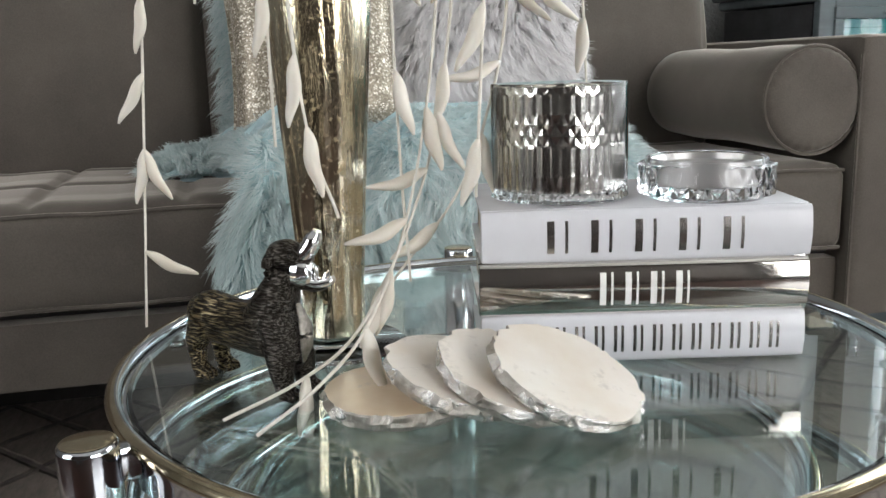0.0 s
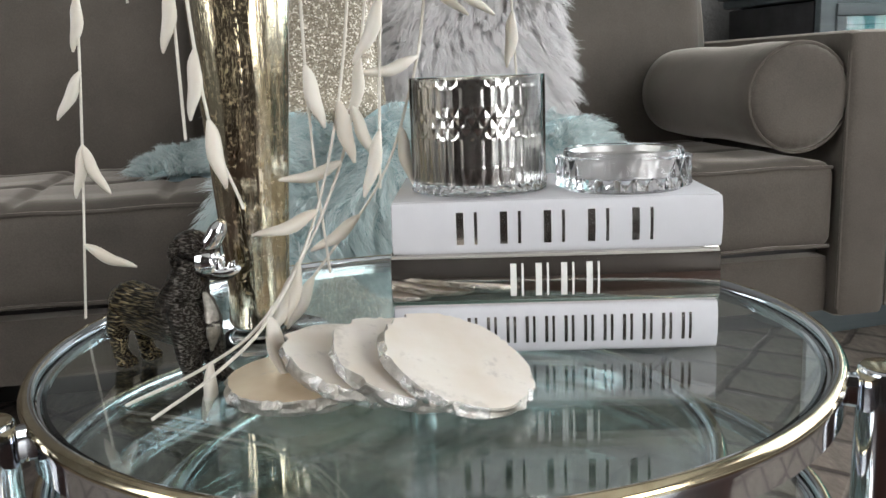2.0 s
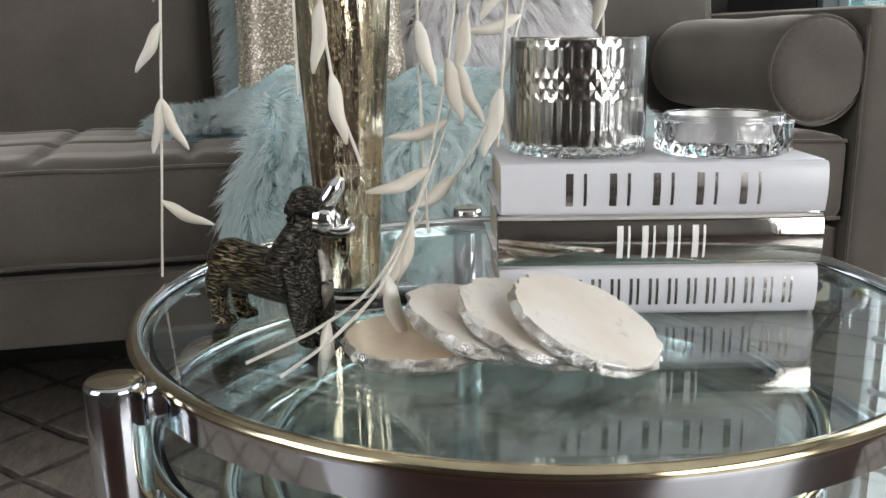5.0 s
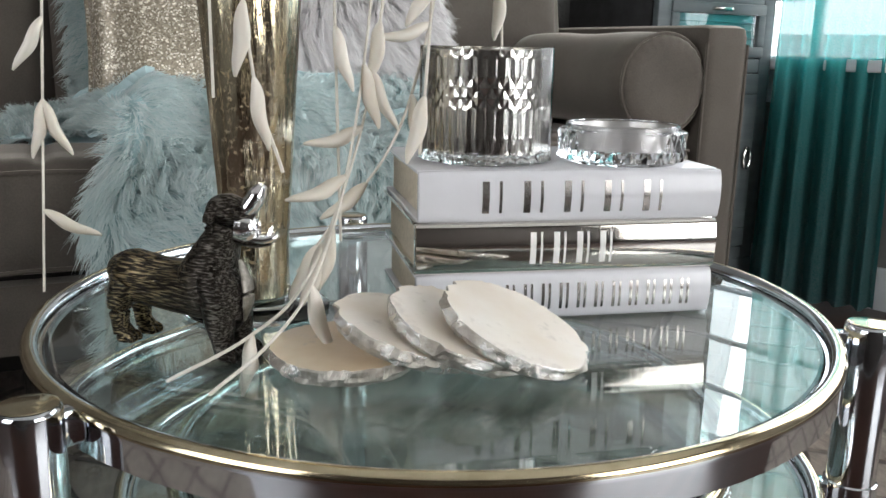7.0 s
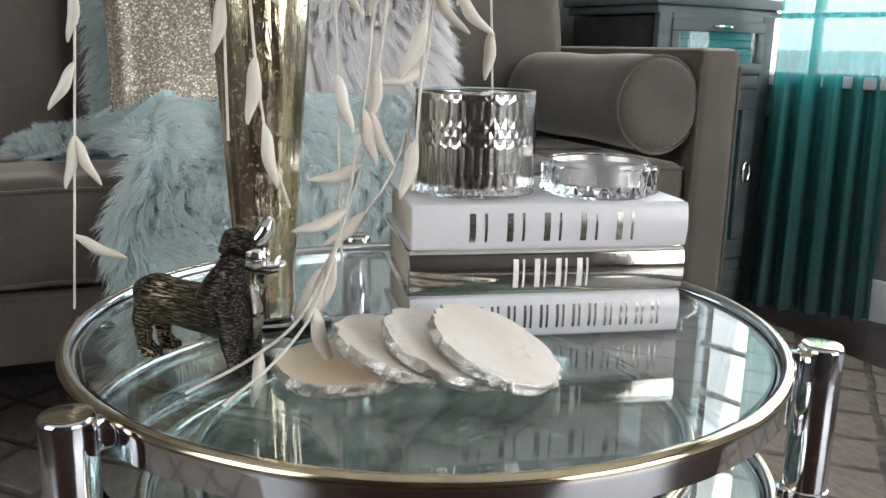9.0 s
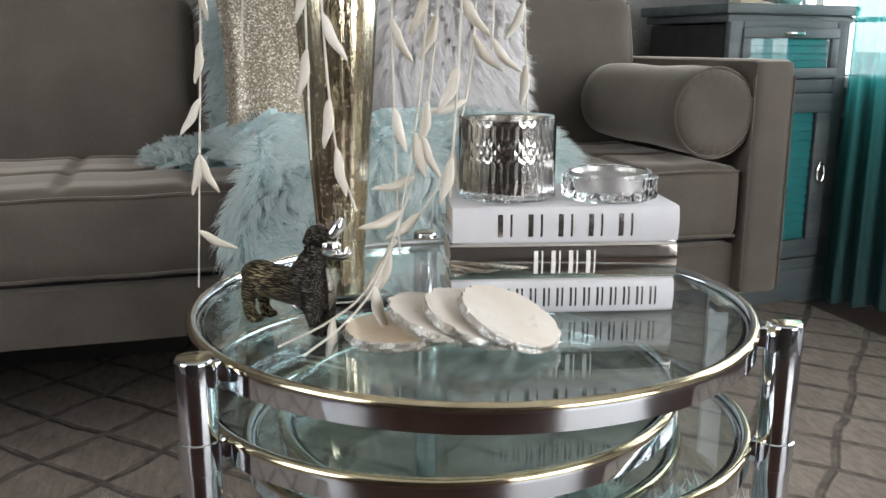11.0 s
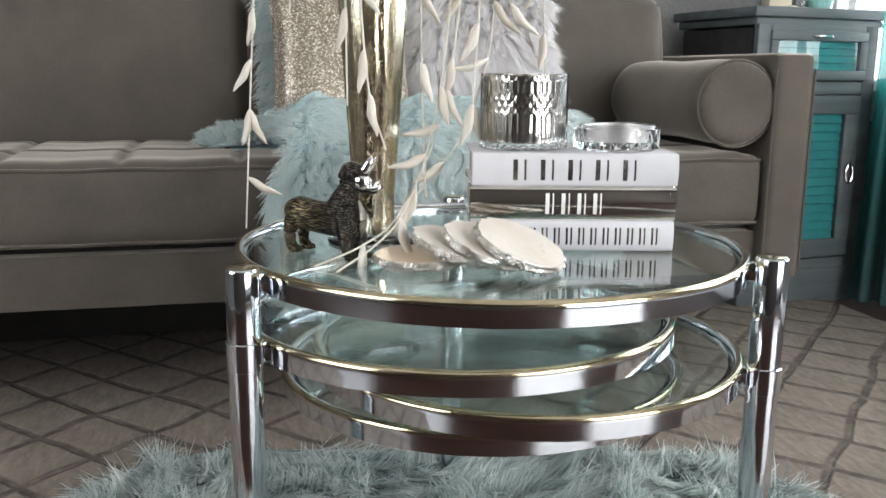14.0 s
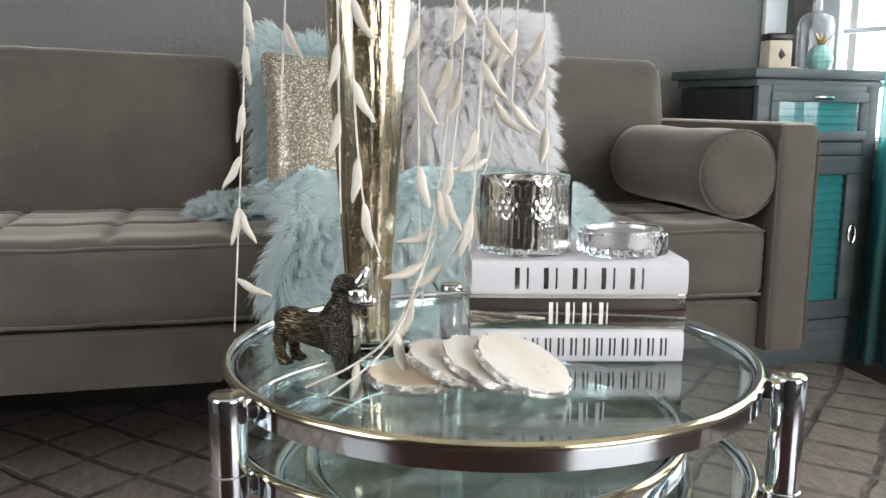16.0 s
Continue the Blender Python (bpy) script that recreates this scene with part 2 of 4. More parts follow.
STONE = mat_stone("white_agate", (0.83, 0.785, 0.72), (0.73, 0.65, 0.55))
# Tan version of the agate: warm shade under the other coasters, put into the colour.
SHADE_TAN_STONE = mat_stone("shade_tan_agate", (0.76, 0.66, 0.52), (0.62, 0.48, 0.32))
BRONZE, POD = mat_bronze(), mat_pod()
GILT = mat_leaf()
PEWTER = mat_plain("brushed_pewter_hair", (0.30, 0.28, 0.25), 0.42, 0.9, 260, 0.3, 0.6)
POLISHED = mat_plain("polished_steel_mouth", (0.85, 0.85, 0.86), 0.12, 1.0, 60, 0.08, 0.3)
WHITE_COVER = mat_plain("white_laminated_cover", (0.70, 0.70, 0.73), 0.22, 0, 40, 0.03, 0.04)
PAGES = mat_plain("cream_page_block", (0.58, 0.52, 0.42), 0.8, 0, 300, 0.12, 0.3)
FOIL = mat_plain("silver_foil_cover", (0.86, 0.83, 0.78), 0.07, 1.0, 22, 0.06, 0.25)
STAMP = mat_plain("silver_stamping", (0.42, 0.40, 0.38), 0.2, 1.0, 40, 0.25, 0)
WHITE_INK = mat_plain("white_print", (0.84, 0.83, 0.80), 0.4, 0, 40, 0.03, 0)
STEM = mat_plain("ivory_stem", (0.74, 0.70, 0.62), 0.6, 0, 200, 0.1, 0.1)
FUR_AQUA = mat_fur("aqua_faux_fur", ((0.0, (0.62, 0.73, 0.73)), (0.5, (0.83, 0.885, 0.88)), (1.0, (0.95, 0.965, 0.96))))
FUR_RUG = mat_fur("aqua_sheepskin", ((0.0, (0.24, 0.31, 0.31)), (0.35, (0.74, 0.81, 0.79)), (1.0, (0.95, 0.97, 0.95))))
FUR_WHITE = mat_fur("white_long_fur", ((0.0, (0.93, 0.91, 0.91)), (0.5, (0.96, 0.95, 0.95)), (1.0, (0.98, 0.975, 0.97))))
BACKING = mat_plain("fur_backing", (0.42, 0.56, 0.58), 0.9, 0, 40, 0.2, 0.3)
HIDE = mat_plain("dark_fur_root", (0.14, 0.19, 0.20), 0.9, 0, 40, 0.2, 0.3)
BACKING_WHITE = mat_plain("white_fur_backing", (0.88, 0.87, 0.87), 0.9, 0, 40, 0.1, 0.3)
FLOOR_WOOD = mat_wood("dark_floor_wood", (0.016, 0.007, 0.005), (0.050, 0.022, 0.015), 0.29)
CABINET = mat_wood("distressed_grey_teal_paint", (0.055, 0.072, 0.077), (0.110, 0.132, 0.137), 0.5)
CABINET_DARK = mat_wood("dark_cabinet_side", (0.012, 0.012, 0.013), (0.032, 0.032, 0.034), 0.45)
CEILING_PAINT = mat_plain("white_ceiling_paint", (0.66, 0.66, 0.64), 0.9, 0, 60, 0.03, 0.3)
TRIM = mat_plain("white_trim_paint", (0.74, 0.76, 0.79), 0.4, 0, 30, 0.04, 0.05)
TEAL_SLAT = mat_plain("teal_louvre", (0.014, 0.165, 0.170), 0.35, 0, 25, 0.15, 0.05)
SKY = mat_emit("bright_outdoors", (0.92, 0.98, 1.0), 2.4)
CREAM = mat_plain("cream_wax", (0.62, 0.55, 0.42), 0.5, 0, 50, 0.06, 0.05)
# Black for the lid and leaf mark, and for the painted shade under the sofa.
BLACK = mat_plain("black_lid_and_sofa_shade", (0.015, 0.014, 0.013), 0.35, 0, 40, 0.2, 0.05)
MINT = mat_plain("mint_glaze", (0.30, 0.58, 0.55), 0.2, 0, 40, 0.1, 0.1)
GOLD = mat_plain("gold_leaf", (0.72, 0.55, 0.28), 0.3, 1.0, 60, 0.15, 0.2)


# ---- mesh helpers ----
def part(name, bm, material, parent=None, label="", smooth=True, place=None):
    me = bpy.data.meshes.new(name)
    bm.normal_update()
    bm.to_mesh(me)
    bm.free()
    for m in (material if isinstance(material, (list, tuple)) else (material,)):
        me.materials.append(m)
    if smooth:
        me.shade_smooth()
        me.set_sharp_from_angle(angle=radians(38))
    ob = new(name, me)
    if parent is not None:
        ob.parent = parent
    if place is not None:
        ob.matrix_basis = place
    if label:
        tagged(ob, label)
    return ob


def thing(name, label, category, m=Matrix(), group="", kind=""):
    ob = new(name)
    ob.empty_display_size = 0.05
    ob.matrix_basis = m
    return tagged(ob, label, category, group, kind)


def box(bm, centre, size, bevel=0.0, segments=2, turn=None):
    made = bmesh.ops.create_cube(bm, size=1.0)["verts"]
    for v in made:
        v.co = Vector((v.co.x * size[0], v.co.y * size[1], v.co.z * size[2]))
    if bevel:
        edges = list({e for v in made for e in v.link_edges})
        out = bmesh.ops.bevel(bm, geom=edges, offset=bevel, segments=segments, profile=0.5, affect="EDGES", clamp_overlap=True)
        made = list({v for v in out["verts"]} | {v for v in made if v.is_valid})
    for v in made:
        co = turn @ v.co if turn else v.co
        v.co = co + Vector(centre)
    return bm


def cuboid(centre, size, bevel=0.0, segments=2, turn=None):
    return box(bmesh.new(), centre, size, bevel, segments, turn)


def lathe(profile, segments=64, bm=None, warp=None, closed=False):
    """Turns (radius, z) pairs round the z axis; warp(radius, angle, z) may change the radius."""
    bm = bm or bmesh.new()
    rings = []
    for r, z in profile:
        if r < 1e-6:
            rings.append([bm.verts.new((0, 0, z))])
            continue
        ring = []
        for k in range(segments):
            a = 2 * math.pi * k / segments
            rr = warp(r, a, z) if warp else r
            ring.append(bm.verts.new((rr * math.cos(a), rr * math.sin(a), z)))
        rings.append(ring)
    pairs = list(zip(rings, rings[1:]))
    if closed:
        pairs.append((rings[-1], rings[0]))
    for a, b in pairs:
        for k in range(segments):
            k2 = (k + 1) % segments
            if len(a) == 1 and len(b) == 1:
                continue
            if len(a) == 1:
                bm.faces.new((a[0], b[k], b[k2]))
            elif len(b) == 1:
                bm.faces.new((a[k], b[0], a[k2]))
            else:
                bm.faces.new((a[k], b[k], b[k2], a[k2]))
    bmesh.ops.recalc_face_normals(bm, faces=bm.faces)
    return bm


def spline(points, n):
    """n points of a smooth curve through the given ones."""
    p = [Vector(q) for q in points]
    p = [2 * p[0] - p[1]] + p + [2 * p[-1] - p[-2]]
    out = []
    for k in range(n):
        s = k / (n - 1) * (len(p) - 3)
        i = min(int(s), len(p) - 4)
        u = s - i
        a, b, c, d = p[i:i + 4]
        out.append(0.5 * (2 * b + (c - a) * u + (2 * a - 5 * b + 4 * c - d) * u * u + (3 * b - a - 3 * c + d) * u ** 3))
    return out


def loft(bm, points, radii, segments=10, flat=(1.0, 1.0), caps=True, up=Vector((0, 0, 1)), index=0):
    """A tube of changing radius along points."""
    rings = []
    n = len(points)
    for i, p in enumerate(points):
        d = (points[min(i + 1, n - 1)] - points[max(i - 1, 0)]).normalized()
        side = d.cross(up)
        side = side.normalized() if side.length > 1e-4 else Vector((1, 0, 0))
        nrm = side.cross(d).normalized()
        r = radii[i] if not isinstance(radii, float) else radii
        rings.append([bm.verts.new(p + (side * math.cos(a) * flat[0] + nrm * math.sin(a) * flat[1]) * r) for a in (2 * math.pi * k / segments for k in range(segments))])
    for a, b in zip(rings, rings[1:]):
        for k in range(segments):
            f = bm.faces.new((a[k], a[(k + 1) % segments], b[(k + 1) % segments], b[k]))
            f.material_index = index
    if caps:
        for ring in (rings[0][::-1], rings[-1]):
            f = bm.faces.new(ring)
            f.material_index = index
    return bm


def soft_block(size, radius, cuts=(24, 12, 8), puff=0.0, shape=None):
    """A cushion: a finely cut box with rounded edges, puffed out; shape(v, n) may move each point further."""
    bm = bmesh.new()
    hx, hy, hz = (s / 2 for s in size)
    cx, cy, cz = cuts

    def sheet(fn, a, b):
        grid = [[bm.verts.new(fn(2 * i / a - 1, 2 * j / b - 1)) for j in range(b + 1)] for i in range(a + 1)]
        for i in range(a):
            for j in range(b):
                bm.faces.new((grid[i][j], grid[i + 1][j], grid[i + 1][j + 1], grid[i][j + 1]))

    for s in (-1, 1):
        sheet(lambda p, q: (p, q, s), cx, cy)
        sheet(lambda p, q: (p, s, q), cx, cz)
        sheet(lambda p, q: (s, p, q), cy, cz)
    bmesh.ops.remove_doubles(bm, verts=bm.verts, dist=1e-5)
    for v in bm.verts:
        p = v.co.copy()
        q = Vector((p.x * hx, p.y * hy, p.z * hz))
        inner = Vector((max(-hx + radius, min(hx - radius, q.x)), max(-hy + radius, min(hy - radius, q.y)), max(-hz + radius, min(hz - radius, q.z))))
        off = q - inner
        v.co = inner + off.normalized() * radius if off.length > 1e-6 else q
        v.co.x += p.x * puff * (1 - p.y ** 2) * (1 - p.z ** 2)
        v.co.y += p.y * puff * (1 - p.x ** 2) * (1 - p.z ** 2)
        v.co.z += p.z * puff * (1 - p.x ** 2) * (1 - p.y ** 2)
        if shape:
            v.co = shape(v.co, p)
    bmesh.ops.recalc_face_normals(bm, faces=bm.faces)
    return bm


def fur_mesh(name, roots, ways, lengths, normals, width, material, parent, seed, label="", droop=0.35):
    """Tapered blades of hair, one island each."""
    rng = np.random.default_rng(seed)
    n = len(roots)
    ways = ways / np.linalg.norm(ways, axis=1, keepdims=True)
    ref = normals + rng.normal(size=(n, 3)) * 0.28
    side = np.cross(ways, ref)
    side /= np.linalg.norm(side, axis=1, keepdims=True) + 1e-9
    down = np.array([0, 0, -1.0])
    l = lengths[:, None]
    w = width * rng.uniform(0.6, 1.3, (n, 1))
    mid = roots + ways * l * 0.55 + down * l * droop * 0.18
    tip = roots + ways * l + down * l * droop + rng.normal(size=(n, 3)) * l * 0.08
    verts = np.stack([roots - side * w, roots + side * w, mid + side * w * 0.75, mid - side * w * 0.75, tip], 1).reshape(-1, 3)
    k = np.arange(n)[:, None] * 5
    quads, tris = (k + np.array([0, 1, 2, 3])), (k + np.array([3, 2, 4]))
    me = bpy.data.meshes.new(name)
    me.from_pydata(verts.tolist(), [], quads.tolist() + tris.tolist())
    me.materials.append(material)
    me.shade_smooth()
    ob = new(name, me)
    ob.parent = parent
    tagged(ob, label, kind="stuff")
    return ob


# ---- the room ----
def wall(name, a, b, label, openings=(), thickness=0.12, material=WALL):
    """A wall from a to b seen from its left side, with openings (s0, s1, z0, z1) through it."""
    d = (b - a)
    length = d.length
    ang = math.degrees(math.atan2(d.y, d.x))
    bm = bmesh.new()
    cuts = sorted(openings)
    s = 0.0
    for s0, s1, z0, z1 in cuts:
        box(bm, ((s + s0) / 2, thickness / 2, CEIL / 2), (s0 - s, thickness, CEIL))
        box(bm, ((s0 + s1) / 2, thickness / 2, z0 / 2), (s1 - s0, thickness, z0))
        box(bm, ((s0 + s1) / 2, thickness / 2, (z1 + CEIL) / 2), (s1 - s0, thickness, CEIL - z1))
        s = s1
    box(bm, ((s + length) / 2, thickness / 2, CEIL / 2), (length - s, thickness, CEIL))
    ob = part(name, bm, material, smooth=False, place=pose(a.x, a.y, 0, 0, 0, ang))
    return tagged(ob, label, "wall", kind="structure")


WIN = (0.14, 2.30, 0.62, 2.05)
wall("wall_north", LEFT, CORNER, "grey painted wall with orange-peel texture")
wall("wall_east", CORNER, RIGHT, "grey wall with a bright curtained window", [WIN])
REAR_LEN = (RIGHT2 - RIGHT).length
REAR_WIN = (REAR_LEN / 2 - 1.08, REAR_LEN / 2 + 1.08, 0.25, 1.95)
wall("wall_south_east", RIGHT, RIGHT2, "dark brown panelled wall with a wide window", [REAR_WIN], material=PANELLING)
wall("wall_south", RIGHT2, LEFT2, "plain dark brown panelled wall", material=PANELLING)
WEST_WIN = (3.4 * 0.25 - 0.8, 3.4 * 0.25 + 0.8, 0.55, 2.15)
wall("wall_west", LEFT2, LEFT, "grey painted wall with a window", [WEST_WIN])


def slab(name, z0, z1, material, label, category):
    bm = bmesh.new()
    outline = [LEFT, LEFT2, RIGHT2, RIGHT, CORNER]
    mid = sum(outline, Vector()) / 5
    pts = [mid + (p - mid) * 1.06 for p in outline]
    low, high = [bm.verts.new((p.x, p.y, z0)) for p in pts], [bm.verts.new((p.x, p.y, z1)) for p in pts]
    bm.faces.new(low[::-1])
    bm.faces.new(high)
    for k in range(5):
        bm.faces.new((low[k], low[(k + 1) % 5], high[(k + 1) % 5], high[k]))
    bmesh.ops.recalc_face_normals(bm, faces=bm.faces)
    return tagged(part(name, bm, material, smooth=False), label, category, kind="structure")


slab("floor", -0.12, -0.012, FLOOR_WOOD, "dark stained wooden floor", "floor")
slab("ceiling", CEIL, CEIL + 0.1, CEILING_PAINT, "plain white painted ceiling", "ceiling")


def build_window(name, a, d, opening, label, rows, columns):
    """Frame, sill, bars and panes in an opening of the wall that starts at a and runs along d."""
    s0, s1, z0, z1 = opening
    ang = math.degrees(math.atan2(d.y, d.x))
    win = thing(name, label, "window", pose(a.x, a.y, 0, 0, 0, ang), kind="structure")
    bm = bmesh.new()
    w = 0.055
    for x, z, sx, sz in ((s0 - 0.01, (z0 + z1) / 2, 0.09, z1 - z0 + 0.16), (s1 + 0.01, (z0 + z1) / 2, 0.09, z1 - z0 + 0.16), ((s0 + s1) / 2, z1 + 0.035, s1 - s0 - 0.07, 0.09)):
        box(bm, (x, -0.010, z), (sx, 0.028, sz), 0.004)
    part("window_frame", bm, TRIM, win)
    bm = cuboid(((s0 + s1) / 2, -0.03, z0 - 0.012), (s1 - s0 + 0.14, 0.09, 0.03), 0.006)
    box(bm, ((s0 + s1) / 2, -0.011, z0 - 0.072), (s1 - s0 + 0.06, 0.022, 0.085), 0.004)
    part("window_sill", bm, TRIM, win)
    for c in range(columns + 1):
        x = s0 + (s1 - s0) * c / columns
        part("window_bar", cuboid((x, 0.05, (z0 + z1) / 2), (0.016, 0.03, z1 - z0), 0.003), TRIM, win)
    for r in range(rows + 1):
        z = z0 + (z1 - z0) * r / rows
        part("window_bar", cuboid(((s0 + s1) / 2, 0.052, z), (s1 - s0, 0.024, 0.014), 0.003), TRIM, win)
    for c in range(columns):
        pane = part("pane", cuboid((s0 + (s1 - s0) * (c + 0.5) / columns, 0.056, (z0 + z1) / 2), ((s1 - s0) / columns - 0.03, 0.004, z1 - z0 - 0.03)), CLEAR, win, smooth=False)
        pane.visible_shadow = False
    return win


build_window("window_1", CORNER, WD, WIN, "white framed window with many small bright panes", 9, 8)
build_window("window_2", RIGHT, (RIGHT2 - RIGHT).normalized(), REAR_WIN, "wide white framed window with bright panes", 3, 3)


build_window("window_3", LEFT2, SV, WEST_WIN, "white framed window in the side wall", 3, 3)


def backdrop(name, a, d, opening):
    s0, s1, z0, z1 = opening
    ang = math.degrees(math.atan2(d.y, d.x))
    bm = cuboid(((s0 + s1) / 2, 0.5, (z0 + z1) / 2), (s1 - s0 + 1.6, 0.02, z1 - z0 + 1.4))
    ob = part(name, bm, SKY, smooth=False, place=pose(a.x, a.y, 0, 0, 0, ang))
    tagged(ob, "bright hazy daylight outside the window", "backdrop", kind="structure")


backdrop("backdrop", CORNER, WD, WIN)
backdrop("backdrop", LEFT2, SV, WEST_WIN)
backdrop("backdrop", RIGHT, (RIGHT2 - RIGHT).normalized(), REAR_WIN)

# baseboards and the corner casing
for a, b in ((LEFT, CORNER), (CORNER, RIGHT)):
    d = b - a
    bm = cuboid((d.length / 2, -0.009, 0.055), (d.length - 0.02, 0.016, 0.11), 0.004)
    tagged(part("baseboard", bm, TRIM, place=pose(a.x, a.y, 0, 0, 0, math.degrees(math.atan2(d.y, d.x)))), "white painted baseboard along the wall", "baseboard", kind="structure")
bm = cuboid((4.2 - 0.075, -0.012, 1.2), (0.075, 0.022, 2.3), 0.005)
tagged(part("trim", bm, TRIM, place=pose(LEFT.x, LEFT.y, 0, 0, 0, SOFA_TURN)), "white painted vertical corner trim", "trim", kind="structure")

# area rug
bm = cuboid((-1.45, -0.90, -0.006), (2.90, 1.80, 0.012), 0.004)
tagged(part("area_rug", bm, RUG, place=pose(1.095, 1.475, 0, 0, 0, 10)), "beige woven area rug with dark diamond lattice lines", "rug")


# ---- sofa ----
sofa = thing("sofa", "taupe velvet sofa with biscuit-tufted seat and low arms", "sofa", pose(SEAT.x, SEAT.y, 0, 0, 0, SOFA_TURN))
SEAT_W = 2.07


def seat_shape(co, p):
    if p.z > 0.2:
        gx, gy = (co.x + 0.234) / 0.207, (co.y + 0.10) / 0.207
        ex, ey = abs(gx - round(gx)), abs(gy - round(gy))
        groove = math.exp(-(ex / 0.05) ** 2) + math.exp(-(ey / 0.05) ** 2)
        edge = min(1, (1 - abs(p.y)) * 9) * min(1, (1 - abs(p.x)) * 20)
        co.z += edge * (0.006 - 0.0075 * min(1.2, groove) + 0.010 * (0.25 - ex * ex - ey * ey))
    if p.y < -0.95:
        co.y += 0.003 * math.sin(co.x * 9) * (1 - p.z ** 2)
    return co


part("seat", soft_block((SEAT_W, 0.60, 0.144), 0.022, (260, 70, 8), 0.006, seat_shape), VELVET, sofa, place=pose(-SEAT_W / 2 - 0.002, 0.300, 0.398))
for z in (0.463, 0.332):
    bm = bmesh.new()
    loft(bm, [Vector((-SEAT_W + 0.01 + i * (SEAT_W - 0.02) / 40, 0.004, z + 0.0015 * math.sin(i * 1.7))) for i in range(41)], 0.0035, 6)
    part("piping", bm, VELVET, sofa)
part("base", soft_block((SEAT_W + 0.01, 0.72, 0.104), 0.012, (60, 12, 4), 0.0), VELVET, sofa, place=pose(-SEAT_W / 2, 0.378, 0.261))
# Black slab paints the shadow in the gap between seat and base.
part("seat_platform", cuboid((-SEAT_W / 2, 0.40, 0.318), (SEAT_W, 0.70, 0.014)), BLACK, sofa, "black slab standing for the shadow gap under the seat")


def back_shape(co, p):
    co.z += 0.002 * math.sin(co.x * 14 + 1) * max(0, p.z) * (1 - p.y ** 2)
    if p.y < 0 and p.z > 0.1:
        co.y += 0.0055 * math.sin(co.x * 44 + 4 * math.sin(co.x * 11)) * max(0, p.z - 0.35) ** 0.7 * (1 - abs(p.x) ** 4)
    return co


for k in range(2):
    part("back_cushion", soft_block((1.026, 0.19, 0.375), 0.035, (150, 14, 30), 0.022, back_shape), VELVET, sofa, place=pose(-0.515 - 1.036 * k, 0.555, 0.628 - 0.012 * k, -7))
for k in range(2):
    bm = bmesh.new()
    loft(bm, [Vector((-0.50 + i * 0.025, 0, 0.003 * math.sin(i * 0.9))) for i in range(41)], 0.003, 6)
    part("piping", bm, VELVET, sofa, place=pose(-0.515 - 1.036 * k, 0.492, 0.808 - 0.012 * k))
part("back_frame", soft_block((SEAT_W + 0.20, 0.10, 0.56), 0.02, (40, 6, 16)), VELVET, sofa, place=pose(-SEAT_W / 2, 0.735, 0.49))
for x in (0.050, -SEAT_W - 0.06):
    arm = part("arm", soft_block((0.094, 0.80, 0.475), 0.016, (10, 40, 24), 0.0), VELVET, sofa, place=pose(x, 0.392, 0.4425))
    bm = bmesh.new()
    for sx in (-0.045, 0.045):
        loft(bm, [Vector((sx, -0.397, -0.22 + i * 0.025)) for i in range(18)], 0.003, 6)
    part("piping", bm, VELVET, arm)
# Added black block that puts the deep shade under the sofa into the model.
part("plinth", cuboid((-SEAT_W / 2, 0.655, 0.105), (SEAT_W + 0.12, 0.19, 0.206), 0.004), BLACK, sofa, "unseen black block standing for the shade under the sofa")

# bolster beside the arm
bolster = thing("bolster_pillow", "round taupe velvet bolster pillow with piped end", "pillow", pose(SEAT.x, SEAT.y, 0, 0, 0, SOFA_TURN) @ pose(-0.073, 0.002, 0.577, 90, 0, -1))
BR = 0.088
prof = [(0.0, 0.002), (0.03, 0.003), (0.06, 0.006), (0.076, 0.004), (0.083, -0.002), (BR, -0.012)]
prof += [(BR + 0.002 * math.sin(i), -0.012 - 0.44 * i / 10) for i in range(1, 11)]
prof += [(0.080, -0.465), (0.06, -0.47), (0, -0.471)]


def bolster_warp(r, a, z):
    flat = 1 - 0.05 * max(0, -math.sin(a)) ** 6
    return r * flat * (1 + 0.008 * math.sin(3 * a + z * 20) + (0.012 * math.sin(26 * a) if z > -0.003 and 0.05 < r < 0.09 else 0))


part("cover", lathe(prof, 96, warp=bolster_warp), VELVET, bolster)
bm = bmesh.new()
ring = [Vector((0.0868 * math.cos(a), 0.0868 * math.sin(a), -0.006)) for a in (2 * math.pi * i / 72 for i in range(73))]
loft(bm, ring, 0.0032, 6, caps=False, up=Vector((0, 0, 1)))
part("piping", bm, VELVET, bolster)


# ---- throw and pillows ----


def noise3(p, s):
    return noise.noise(Vector(p) * s)


THROW = spline([(0, 0.455, 0.855), (0, 0.43, 0.72), (0, 0.405, 0.58), (0, 0.34, 0.545), (0, 0.22, 0.565), (0, 0.08, 0.548), (0, -0.02, 0.520), (0, -0.062, 0.455), (0, -0.066, 0.350), (0, -0.052, 0.228)], 121)


